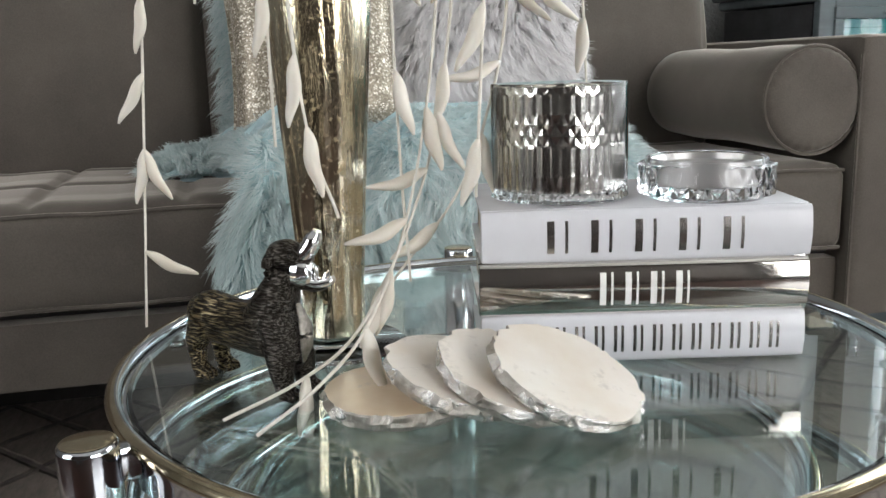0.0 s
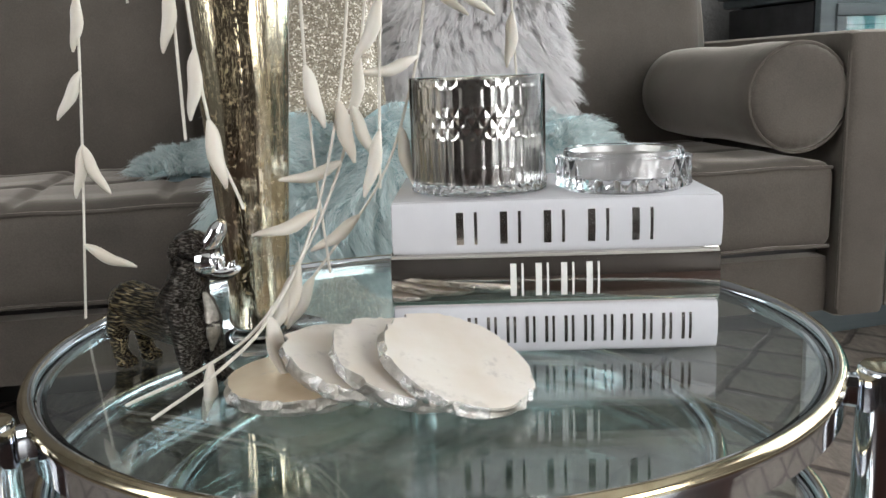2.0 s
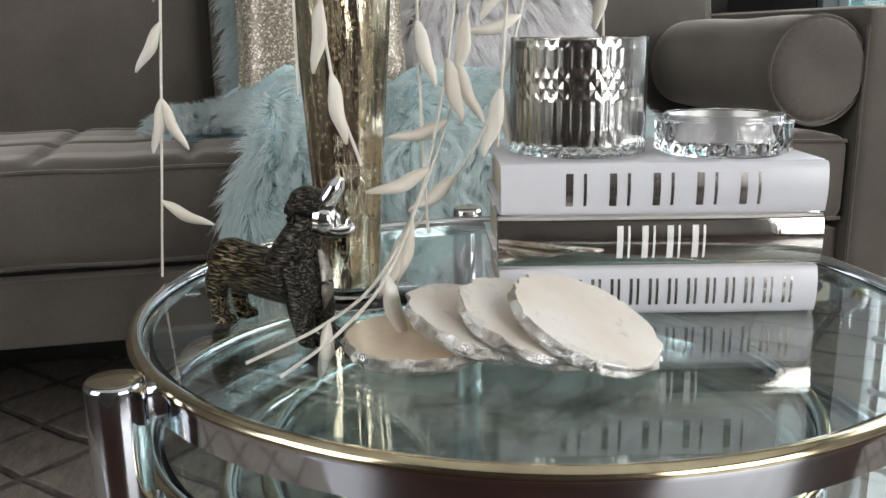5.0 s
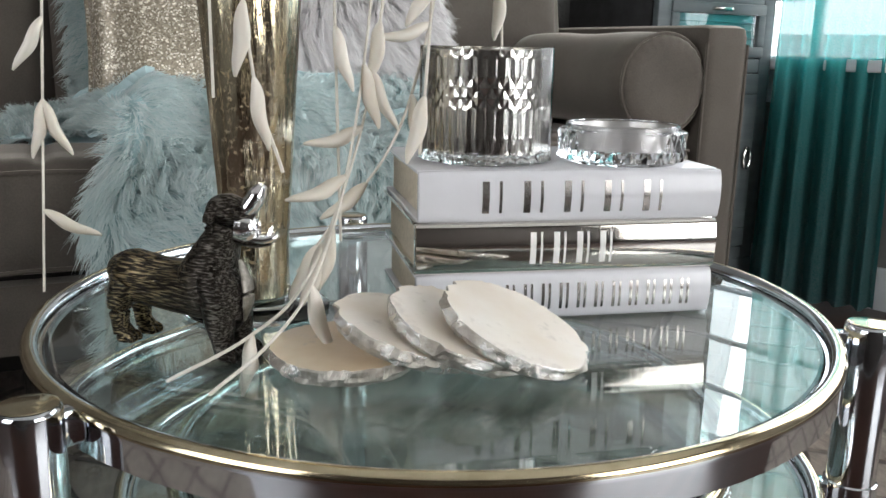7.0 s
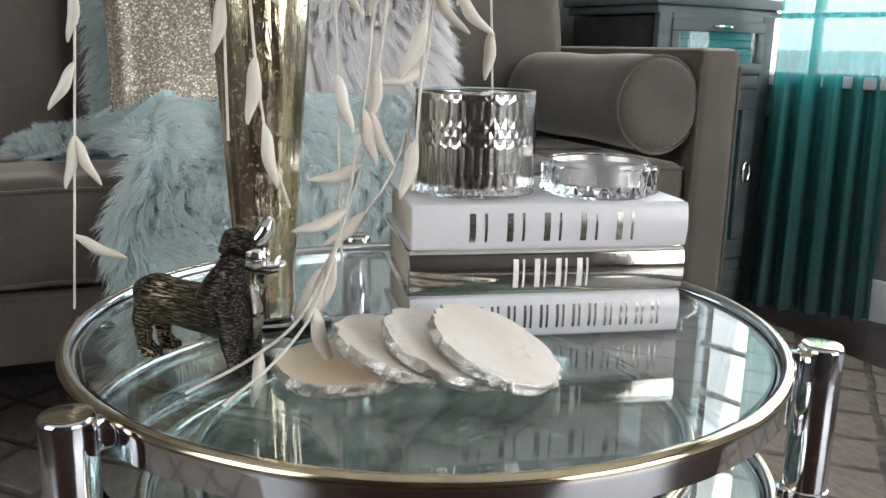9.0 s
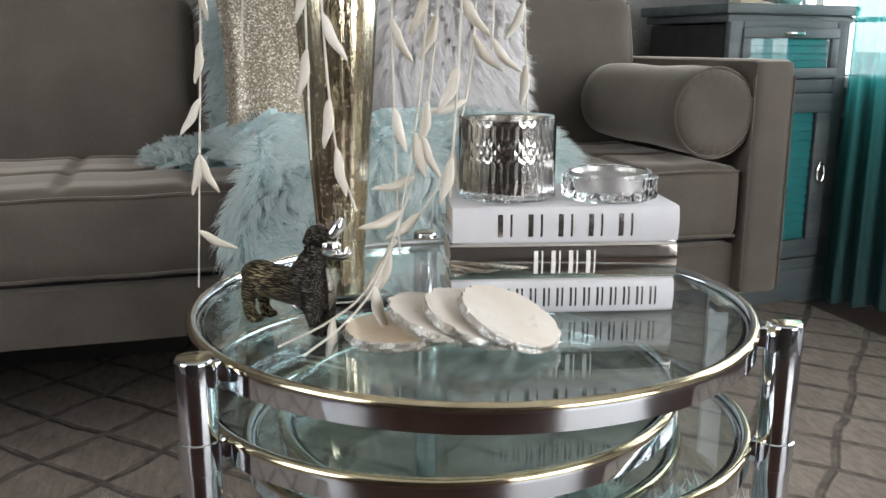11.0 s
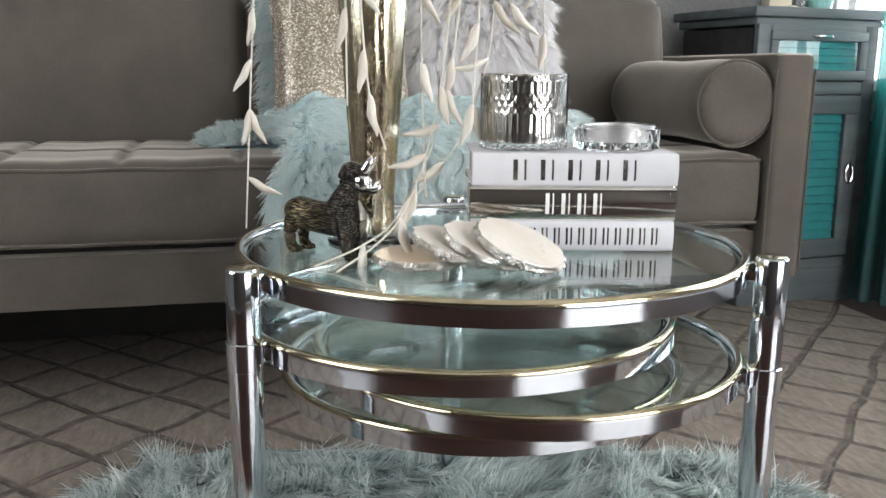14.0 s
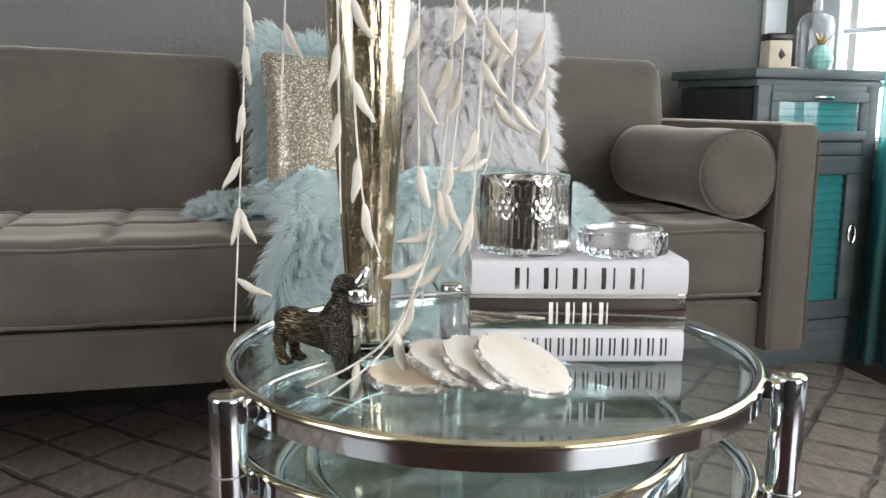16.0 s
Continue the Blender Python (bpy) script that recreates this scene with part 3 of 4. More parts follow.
def throw_place(a, b):
    """a: 0 to 1 along the sofa; b: 0 at the back top, 1 at the hem in front of the seat."""
    k = min(119.999, max(0.0, b * 120))
    p = THROW[int(k)].lerp(THROW[int(k) + 1], k - int(k))
    lie = 2.1 * a + 3.0 * b + 0.55 * noise3((a * 2.2, b * 2.6, 1), 1.0)
    ridge = abs((lie % 1.0) * 2 - 1) ** 1.5
    fold = (0.075 * (ridge - 0.35) + 0.045 * noise3((a * 5, b * 6, 5), 1.0)) * (0.35 + 0.65 * min(1.0, max(0.0, (b - 0.52) * 6)))
    u = -1.006 + 0.63 * a + 0.030 * noise3((b * 5, 3, 2), 1.0) * (1 - a) + 0.05 * noise3((b * 6, 8, 2), 1.0) * a
    w = min(1.0, max(0.0, (b - 0.22) * 6))
    hang = min(1.0, max(0.0, (b - 0.6) * 4))
    drop = hang * 0.06 * (a - 0.3) * (b - 0.6) / 0.4
    edge = min(1.0, a * 9, (1 - a) * 9) ** 0.6
    drop += 0.05 * noise3((a * 8, 4, 4), 1.0) * max(0, 1 - b * 9)
    return Vector((u + 0.25 * fold * w, p.y - (fold + 0.03) * 0.9 * hang * edge, p.z + (fold - 0.028 * (1 - edge)) * w * (1 - hang) + drop))


def throw_frame(a, b):
    e = 0.012
    p = throw_place(a, b)
    ta = throw_place(min(1, a + e), b) - throw_place(max(0, a - e), b)
    tb = throw_place(a, min(1, b + e)) - throw_place(a, max(0, b - e))
    return p, tb.cross(ta).normalized() * -1, tb.normalized()


def throw_point(a, b):
    p, n, t = throw_frame(a, b)
    return p, (n if n.y < 0 or n.z > 0.3 else -n)


def throw_comb(a, b):
    t = throw_frame(a, b)[2]
    swirl = noise3((a * 4.5, b * 5, 9), 1.0)
    lift = noise3((a * 5, b * 5.5, 19), 1.0)
    rim = max(0, 1 - (1 - a) * 14) - max(0, 1 - a * 14)
    crest = 2.2 * max(0, 1 - b * 22)
    return (t.x + 2.4 * swirl + 1.3 * rim, t.y * 0.6 - 0.25, t.z * 0.6 + 0.9 * lift + crest)


def sheet_object(fn, na, nb, thickness, material, parent, name):
    bm = bmesh.new()
    top = [[bm.verts.new(fn(i / na, j / nb)[0]) for j in range(nb + 1)] for i in range(na + 1)]
    low = [[bm.verts.new(fn(i / na, j / nb)[0] - fn(i / na, j / nb)[1] * thickness) for j in range(nb + 1)] for i in range(na + 1)]
    for i in range(na):
        for j in range(nb):
            bm.faces.new((top[i][j], top[i + 1][j], top[i + 1][j + 1], top[i][j + 1]))
            bm.faces.new((low[i][j], low[i][j + 1], low[i + 1][j + 1], low[i + 1][j]))
    bmesh.ops.recalc_face_normals(bm, faces=bm.faces)
    return part(name, bm, material, parent)


def fur_on(fn, count, length, spread, comb, seed, clump=900, pull=0.55):
    """Roots, ways and lengths of hairs on a sheet, drawn together in clumps."""
    r = np.random.default_rng(seed)
    ab = r.uniform(0, 1, (count, 2))
    centres = r.uniform(0, 1, (clump, 2))
    cell = {}
    g = max(1, int(clump ** 0.5))
    for k, c in enumerate(centres):
        cell.setdefault((int(c[0] * g), int(c[1] * g)), []).append(k)
    leans = r.normal(size=(clump, 3)) * spread
    roots, ways, lens, normals = [], [], [], []
    cpos = [np.array(fn(*c)[0]) for c in centres]
    for a, b in ab:
        p, n = fn(a, b)
        i, j = int(a * g), int(b * g)
        near = [k for di in (-1, 0, 1) for dj in (-1, 0, 1) for k in cell.get((i + di, j + dj), ())]
        w = np.array(n) * 0.85 + np.array(comb(a, b)) + r.normal(size=3) * spread * 0.35
        if near:
            k = min(near, key=lambda q: (centres[q][0] - a) ** 2 + (centres[q][1] - b) ** 2)
            w = w + leans[k] + (cpos[k] - np.array(p)) / length * pull
        roots.append(p)
        ways.append(w)
        lens.append(length * r.uniform(0.55, 1.15))
        normals.append(n)
    return np.array(roots), np.array(ways), np.array(lens), np.array(normals)


throw = thing("fur_throw", "aqua blue long-pile faux fur throw draped over the seat", "throw blanket", pose(SEAT.x, SEAT.y, 0, 0, 0, SOFA_TURN))
sheet_object(throw_point, 60, 90, 0.012, BACKING, throw, "backing")
fur_mesh("fur", *fur_on(throw_point, 130000, 0.033, 0.34, throw_comb, 3, 3200, 0.6), 0.00075, FUR_AQUA, throw, 4)


def tail_point(a, b):
    u = -1.135 + 0.16 * a
    v = 0.20 + 0.20 * b
    z = 0.488 + 0.044 * math.sin(math.pi * b) * (0.4 + 0.6 * a) * min(1, a * 5 + 0.3)
    return Vector((u, v, z)), Vector((-0.25 * (1 - a), -0.3, 1)).normalized()


sheet_object(tail_point, 10, 10, 0.012, BACKING, throw, "backing_end")
fur_mesh("fur_end", *fur_on(tail_point, 9000, 0.030, 0.5, lambda a, b: (-0.5, -0.4, 0), 9, 160), 0.0011, FUR_AQUA, throw, 10)


def right_lump(a, b):
    ang = math.pi * b
    u = -0.46 + 0.12 * a
    return Vector((u, 0.20 - 0.10 * math.cos(ang), 0.475 + 0.055 * math.sin(ang) * (1 - 0.5 * a))), Vector((0.4 * a, -math.cos(ang), math.sin(ang))).normalized()


sheet_object(right_lump, 10, 12, 0.012, BACKING, throw, "backing_fold")
fur_mesh("fur_fold", *fur_on(right_lump, 9000, 0.036, 0.5, lambda a, b: (0.4, -0.2, 0), 19, 160), 0.0011, FUR_AQUA, throw, 11)


def pillow_shape(size, depth):
    def fn(co, p):
        co.x *= 1 - 0.07 * (1 - p.z ** 2) * abs(p.x) ** 3
        co.z *= 1 - 0.07 * (1 - p.x ** 2) * abs(p.z) ** 3
        co.y *= max(0.10, (1 - p.x ** 4) ** 0.5 * (1 - p.z ** 4) ** 0.5)
        return co
    return soft_block((size[0], depth, size[1]), 0.02, (44, 8, 44), 0.0, fn)


SOFA_M = pose(SEAT.x, SEAT.y, 0, 0, 0, SOFA_TURN)
seq = thing("sequin_pillow", "champagne sequin square cushion on the sofa", "pillow", SOFA_M @ pose(-0.850, 0.245, 0.664, -14, 0, 2))
part("cover", pillow_shape((0.292, 0.305), 0.12), SEQUIN, seq)

fluffy = thing("fluffy_pillow", "white long-haired faux fur cushion on the sofa", "pillow", SOFA_M @ pose(-0.545, 0.335, 0.706, -12, 0, -2))
part("cover", pillow_shape((0.36, 0.41), 0.14), BACKING_WHITE, fluffy)


def pillow_front(a, b):
    x, z = 2 * a - 1, 2 * b - 1
    y = -0.07 * max(0.08, (1 - x ** 4) ** 0.5 * (1 - z ** 4) ** 0.5)
    return Vector((x * 0.176, y, z * 0.200)), Vector((x * abs(x) * 0.9, -0.8, z * abs(z) * 0.8)).normalized()


fur_mesh("fur", *fur_on(pillow_front, 46000, 0.042, 0.15, lambda a, b: (0.35 * math.sin(b * 8), 0, -0.55 + 0.5 * b), 21, 800, 0.22), 0.0009, FUR_WHITE, fluffy, 22)


# ---- fur rug under the table ----
sheepskin = thing("fur_rug", "aqua green long-pile sheepskin rug under the table", "rug")


def skin_point(a, b):
    ang = 2 * math.pi * a
    edge = 1 + 0.05 * math.sin(3 * ang + 1) + 0.035 * math.sin(7 * ang)
    sq = (abs(math.cos(ang)) ** 5 + abs(math.sin(ang)) ** 5) ** -0.2
    r = math.sqrt(b) * edge * sq
    x, y = -0.03 + 0.56 * r * math.cos(ang), -0.06 + 0.42 * r * math.sin(ang)
    return Vector((x, y, 0.014 + 0.010 * noise3((x, y, 0), 14))), Vector((math.cos(ang) * b * b * 0.8, math.sin(ang) * b * b * 0.8, 1)).normalized()


def skin_comb(a, b):
    p = skin_point(a, b)[0]
    out = Vector((p.x, p.y, 0)).normalized() * 0.5 * b
    return (out.x + 3.2 * noise3(p, 4.2) + 0.5, out.y + 2.6 * noise3(p + Vector((5, 2, 1)), 4.2) - 0.9, -0.35)


bm = bmesh.new()
rim_v = [bm.verts.new(skin_point(i / 90, 1.0)[0] * 1.0) for i in range(90)]
low_v = [bm.verts.new((v.co.x, v.co.y, 0.002)) for v in rim_v]
bm.faces.new(rim_v)
for i in range(90):
    bm.faces.new((low_v[i], low_v[(i + 1) % 90], rim_v[(i + 1) % 90], rim_v[i]))
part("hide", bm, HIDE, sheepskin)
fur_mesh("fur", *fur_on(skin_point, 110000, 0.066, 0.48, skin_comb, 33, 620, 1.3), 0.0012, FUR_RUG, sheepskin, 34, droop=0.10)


# ---- coffee table ----
table = thing("coffee_table", "round chrome coffee table with swivelling glass tiers", "table")
POSTS = [radians(a) for a in (216.4, 336.2, 95.8)]
POST_R, POST_RAD = 0.309, 0.0168


def rim_profile(r, z):
    """Closed section of the rim band; z is its top."""
    h = 0.0250
    pts = [(r - 0.0022, z - h), (r, z - h + 0.0010), (r, z - h + 0.0030), (r, z - 0.0085), (r, z - 0.0065)]
    pts += [(r - 0.0055 + 0.0055 * math.cos(t), z - 0.0065 + 0.0065 * math.sin(t)) for t in (0.35, 0.8, 1.2, 1.57)]
    pts += [(r - 0.0055 - 0.0045 * math.sin(t), z - 0.0045 + 0.0045 * math.cos(t)) for t in (0.5, 1.0, 1.57)]
    pts += [(r - 0.0105, z - 0.0075), (r - 0.016, z - 0.0085), (r - 0.016, z - 0.0165), (r - 0.006, z - 0.0165), (r - 0.006, z - h)]
    return pts


def tier(name, c, r, z, label):
    ob = part(name, lathe(rim_profile(r, z), 160, closed=True), CHROME, table, label, place=pose(c.x, c.y, 0))
    edge = [(r - 0.0042 + 0.0052 * math.cos(t), z - 0.0062 + 0.0066 * math.sin(t)) for t in (0.30, 0.55, 0.8, 1.05, 1.3, 1.57, 1.85)]
    edge += [(rr, zz - 0.0012) for rr, zz in reversed(edge)]
    part("brass_edge", lathe(edge, 160, closed=True), BRASS, ob, "thin worn edge, its brass tone partly a painted warm reflection")
    g = part("glass", lathe([(0.0, z - 0.0065), (r - 0.0135, z - 0.0065), (r - 0.0120, z - 0.008), (r - 0.0120, z - 0.0130), (r - 0.0135, z - 0.0145), (0.0, z - 0.0145)], 128), TABLE_GLASS, ob, "clear green-tinted glass")
    g.visible_shadow = False
    return ob


tier("top_tier", Vector((0, 0, 0)), 0.288, 0.4475, "")
LOW_R = 0.243
TIER_Z = (0.379, 0.334, 0.290)
for ang, z in zip(POSTS, TIER_Z):
    reach = POST_R - LOW_R - 0.020
    tier("swivel_tier", Vector((reach * math.cos(ang), reach * math.sin(ang), 0)), LOW_R, z, "")


for ang in (174, 60):
    bm = lathe([(0, 0.4330), (0.0055, 0.4332), (0.0062, 0.4345), (0.0050, 0.4410), (0.0042, 0.4422), (0, 0.4424)], 20)
    part("bumper", bm, CLEAR, table, "small clear rubber bumper", place=pose(0.262 * math.cos(radians(ang)), 0.262 * math.sin(radians(ang)), 0))


def post(ang, clip_z):
    x, y = POST_R * math.cos(ang), POST_R * math.sin(ang)
    r = POST_RAD
    prof = [(0, 0), (r * 0.96, 0), (r, 0.003), (r, clip_z - 0.0275), (r + 0.0014, clip_z - 0.0265), (r + 0.0014, clip_z + 0.0005), (r, clip_z + 0.0015), (r, 0.4495), (r * 0.97, 0.4515), (r * 0.9, 0.4525), (r * 0.86, 0.4521), (0, 0.4523)]
    ob = part("post", lathe(prof, 40), CHROME, table, place=pose(x, y, 0, 0, 0, math.degrees(ang)))
    part("cap", lathe([(0, 0.4521), (r * 0.86, 0.4524), (r * 0.90, 0.4530), (r * 0.80, 0.4536), (0, 0.4540)], 40), BRASS, ob, "brass-toned post cap")
    bm = cuboid((-0.019, 0, 0.4355), (0.022, 0.013, 0.021), 0.003)
    part("bracket", bm, CHROME, ob)
    bm = cuboid((-0.019, 0, clip_z - 0.0125), (0.022, 0.016, 0.022), 0.003)
    part("bracket", bm, CHROME, ob)


for ang, z in zip(POSTS, TIER_Z):
    post(ang, z)


# ---- books ----
def mark_mesh(cx, cz, sx, sz, thick):
    """A thin bar that follows the round of the spine."""
    bm = bmesh.new()
    n = 8
    rows = []
    for k in range(n + 1):
        z = cz - sz / 2 + sz * k / n
        q = 2 * z / thick - 1
        y = -0.0030 * (1 - q * q)
        rows.append([bm.verts.new((cx + dx, y + dy, z)) for dx, dy in ((-sx / 2, 0.0004), (-sx / 2, -0.0004), (sx / 2, -0.0004), (sx / 2, 0.0004))])
    for a, b in zip(rows, rows[1:]):
        for i in range(4):
            bm.faces.new((a[i], a[(i + 1) % 4], b[(i + 1) % 4], b[i]))
    bm.faces.new(rows[0][::-1])
    bm.faces.new(rows[-1])
    bmesh.ops.recalc_face_normals(bm, faces=bm.faces)
    return bm


def book(name, label, z, thick, x0, x1, cover, marks, turn=0.0):
    """Lies flat; the spine faces the viewer at y = 0 of the book."""
    w = x1 - x0
    ob = thing(name, label, "book", pose((x0 + x1) / 2, -0.048, z, 0, 0, turn), "stack of books")
    d = 0.150
    board = 0.0028
    part("front_board", cuboid((0, d / 2 + 0.004, thick - board / 2), (w, d - 0.006, board), 0.0009), cover, ob)
    part("back_board", cuboid((0, d / 2 + 0.004, board / 2), (w, d - 0.006, board), 0.0009), cover, ob)
    def bulge(co, p):
        co.y -= 0.0030 * (1 - p.z ** 2) if p.y < 0 else 0
        return co

    part("spine", soft_block((w, 0.006, thick), 0.0020, (12, 3, 16), 0.0, bulge), cover, ob, place=pose(0, 0.003, thick / 2))
    part("page_block", cuboid((0, d / 2 + 0.001, thick / 2), (w - 0.010, d - 0.014, thick - 2 * board - 0.0004), 0.0006), PAGES, ob, "cream page block")
    for cx, cz, sx, sz, lean, m in marks:
        part("mark", mark_mesh(cx, cz, sx, sz, thick), m, ob)
    return ob


def row_of_marks(x0, x1, count, zc, height, thick, material, thin=0.3, lean=0.0):
    """Plain bars: a thick and a thin one for each place in the row, some leaning."""
    out = []
    step = (x1 - x0) / count
    for k in range(count):
        c = x0 + step * (k + 0.5)
        tilt = radians(lean) if k % 2 else 0.0
        out.append((c - step * 0.20, zc, thick, height, tilt, material))
        out.append((c + step * 0.16, zc, thick * thin, height, tilt, material))
    return out


T1, T2, T3 = 0.0345, 0.0375, 0.0365
BX0, BX1 = -0.025, 0.202
book("coffee_table_book", "thick white book with plain silver spine marks lying flat", BOOK0, T1, BX0, BX1 - 0.001, WHITE_COVER, row_of_marks(-0.078, 0.098, 13, T1 / 2, 0.0190, 0.0022, STAMP, 0.8, 0))
book("coffee_table_book", "mirror silver book with white spine marks lying flat", BOOK0 + T1, T2, BX0 - 0.001, BX1, FOIL, row_of_marks(-0.034, 0.036, 4, T2 / 2, 0.023, 0.0042, WHITE_INK, 0.35, 0))
book("coffee_table_book", "white book with large silver spine marks on the stack top", BOOK0 + T1 + T2, T3, BX0 + 0.001, BX1 + 0.0005, WHITE_COVER, row_of_marks(-0.075, 0.075, 5, T3 / 2, 0.0225, 0.0050, STAMP, 0.4, 0))
BOOK_TOP = BOOK0 + T1 + T2 + T3


# ---- glass on the books ----
def wave(x):
    """A triangle wave between 0 and 1."""
    return abs((x % 1.0) * 2 - 1)


def jar_cut(r, a, z):
    """Flutes below and above a band of small pyramids, a crown of cuts at the lip."""
    t, u = z / JH, 34 * a / (2 * math.pi)
    if 0.49 < t < 0.75:
        q = (t - 0.49) / 0.26 * 3
        return r + 0.0007 * (min(wave(u + q / 2), wave(u - q / 2)) - 0.35)
    if t > 0.915:
        q = (t - 0.915) / 0.085
        return r + 0.0006 * (min(wave(u + q / 2), wave(u - q / 2)) - 0.35)
    lens = abs(math.sin(math.pi * u))
    if t < 0.25:
        q = max(0.0, (t - 0.10) / 0.15)
        return r + 0.0006 * (max(0.0, min(1.0, lens * 1.4 - 0.8 * (1 - q))) - 0.6)
    return r + 0.0008 * (lens ** 0.8 - 0.6)


def base_cut(r, a, z):
    u, q = 30 * a / (2 * math.pi), z / (0.10 * JH)
    return r + 0.0018 * (min(wave(u + q / 2), wave(u - q / 2)) - 0.5) if r > JR - 0.002 and q < 1.05 else r


JH, JR = 0.0835, 0.0500
jar = thing("candle_jar", "silver mercury glass candle jar with cut diamond band", "candle", pose(0.038, 0.014, BOOK_TOP + 0.0006))
wall_z = [0.0085 + (JH - 0.0110) * i / 80 for i in range(81)]
part("silver_lining", lathe([(0, 0.0085)] + [(JR - 0.0022, z) for z in wall_z] + [(JR - 0.0036, JH - 0.002), (JR - 0.006, JH - 0.003), (JR - 0.0065, 0.066), (0, 0.0655)], 432, warp=lambda r, a, z: jar_cut(r, a, z) if r > JR - 0.003 else r), SILVER, jar, "mirror silver inner lining")
shell = [(0, 0.0), (JR - 0.004, 0.0), (JR - 0.001, 0.0008)] + [(JR, 0.0012 + 0.0078 * i / 8) for i in range(9)] + [(JR, 0.012), (JR, JH - 0.0015), (JR - 0.0004, JH), (JR - 0.0012, JH), (JR - 0.0014, JH - 0.001), (JR - 0.0014, 0.0095), (JR - 0.006, 0.0080), (0, 0.0080)]
ob = part("glass_shell", lathe(shell, 240, warp=base_cut), THIN_GLASS, jar, "clear cut glass outer wall")
ob.visible_shadow = False

dish = thing("glass_dish", "low cut glass dish with silver inside", "dish", pose(0.143, 0.000, BOOK_TOP + 0.0006))
DH, DR = 0.0285, 0.0485
prof = [(0, 0.0), (DR - 0.006, 0.0), (DR - 0.003, 0.002)] + [(DR, 0.003 + 0.020 * i / 16) for i in range(17)] + [(DR - 0.0015, 0.0242), (DR - 0.0050, 0.0248), (DR - 0.0056, DH - 0.0005), (DR - 0.0064, DH), (DR - 0.0075, DH - 0.0006), (DR - 0.0085, 0.010), (0, 0.009)]


def dish_warp(r, a, z):
    if r < DR - 0.001:
        return r
    u, q = 24 * a / (2 * math.pi), (z - 0.003) / 0.020 * 2
    return r + 0.0018 * (min(wave(u + q / 2), wave(u - q / 2)) - 0.6)


ob = part("glass_body", lathe(prof, 312, warp=dish_warp), CLEAR, dish, "faceted clear glass wall", smooth=False)
ob.visible_shadow = False
part("silver_lining", lathe([(0, 0.0105), (DR - 0.0098, 0.0110), (DR - 0.0088, DH - 0.0015), (DR - 0.0096, DH - 0.0015), (DR - 0.0110, 0.0225), (DR - 0.018, 0.0212), (0, 0.0210)], 72), SILVER, dish, "satin silver inside")
dish.children[-1].data.materials[0] = SATIN


# ---- coasters ----
def coaster_mesh(radius, thick, seed):
    """A slice of stone: smooth faces, the rim broken into uneven chips."""
    r = np.random.default_rng(seed)
    n = 132
    stops = np.sort(r.uniform(0, 2 * math.pi, 46))
    chips = [np.interp(np.arange(n) * 2 * math.pi / n, stops, r.uniform(0.925, 1.025, 46), period=2 * math.pi) for _ in range(4)]
    oval, ph = r.uniform(0.006, 0.016), r.uniform(0, 6.28)

    def chip(rr, a, z):
        k = rr / radius
        if k < 0.7:
            return rr
        i = int(round(a / (2 * math.pi) * n)) % n
        level = min(3, int(z / thick * 3.99))
        lip = chips[level][i] if level in (1, 2) else 0.5 * (chips[level][i] + chips[3][i])
        return rr * lip * (1 + oval * math.sin(2 * a + ph))

    prof = [(0, 0), (radius * 0.65, 0), (radius * 0.93, 0), (radius * 0.985, thick * 0.30), (radius * 1.0, thick * 0.55), (radius * 0.985, thick * 0.90), (radius * 0.972, thick), (radius * 0.65, thick), (0, thick)]
    bm = lathe(prof, n, warp=chip)
    for f in bm.faces:
        zc, rc = f.calc_center_median().z, f.calc_center_median().xy.length
        f.material_index = 1 if rc > radius * 0.88 and 0.01 * thick < zc < thick * 0.97 else 0
    return bm


COASTERS = [  # centre, normal, seed
    ((-0.081, -0.112, GLASS + 0.0005), (0, 0, 1), 1),
    ((-0.045, -0.119, 0.4560), (0.30, -0.10, 1), 2),
    ((-0.014, -0.129, 0.4590), (0.34, -0.17, 1), 3),
    ((0.018, -0.139, 0.4610), (0.36, -0.24, 1), 4),
]
for (c, nrm, seed) in COASTERS:
    rot = Vector((0, 0, 1)).rotation_difference(Vector(nrm).normalized()).to_matrix().to_4x4()
    m = Matrix.Translation(c) @ rot @ pose(0, 0, 0, 0, 0, seed * 70)
    flat = "lying flat" if seed == 1 else "leaning on another"
    ob = thing("coaster", ("shade-tinted tan" if seed == 1 else "white") + " agate coaster with silvered chipped edge " + flat, "coaster", m, "agate coasters")
    for name, keep, mat in (("stone", 0, SHADE_TAN_STONE if seed == 1 else STONE), ("silver_edge", 1, GILT)):
        bm = coaster_mesh(0.0490, 0.0105, seed)
        bmesh.ops.delete(bm, geom=[f for f in bm.faces if f.material_index != keep], context="FACES")
        for f in bm.faces:
            f.material_index = 0
        part(name, bm, mat, ob, "silver-leafed chipped edge" if keep else "", smooth=not keep)


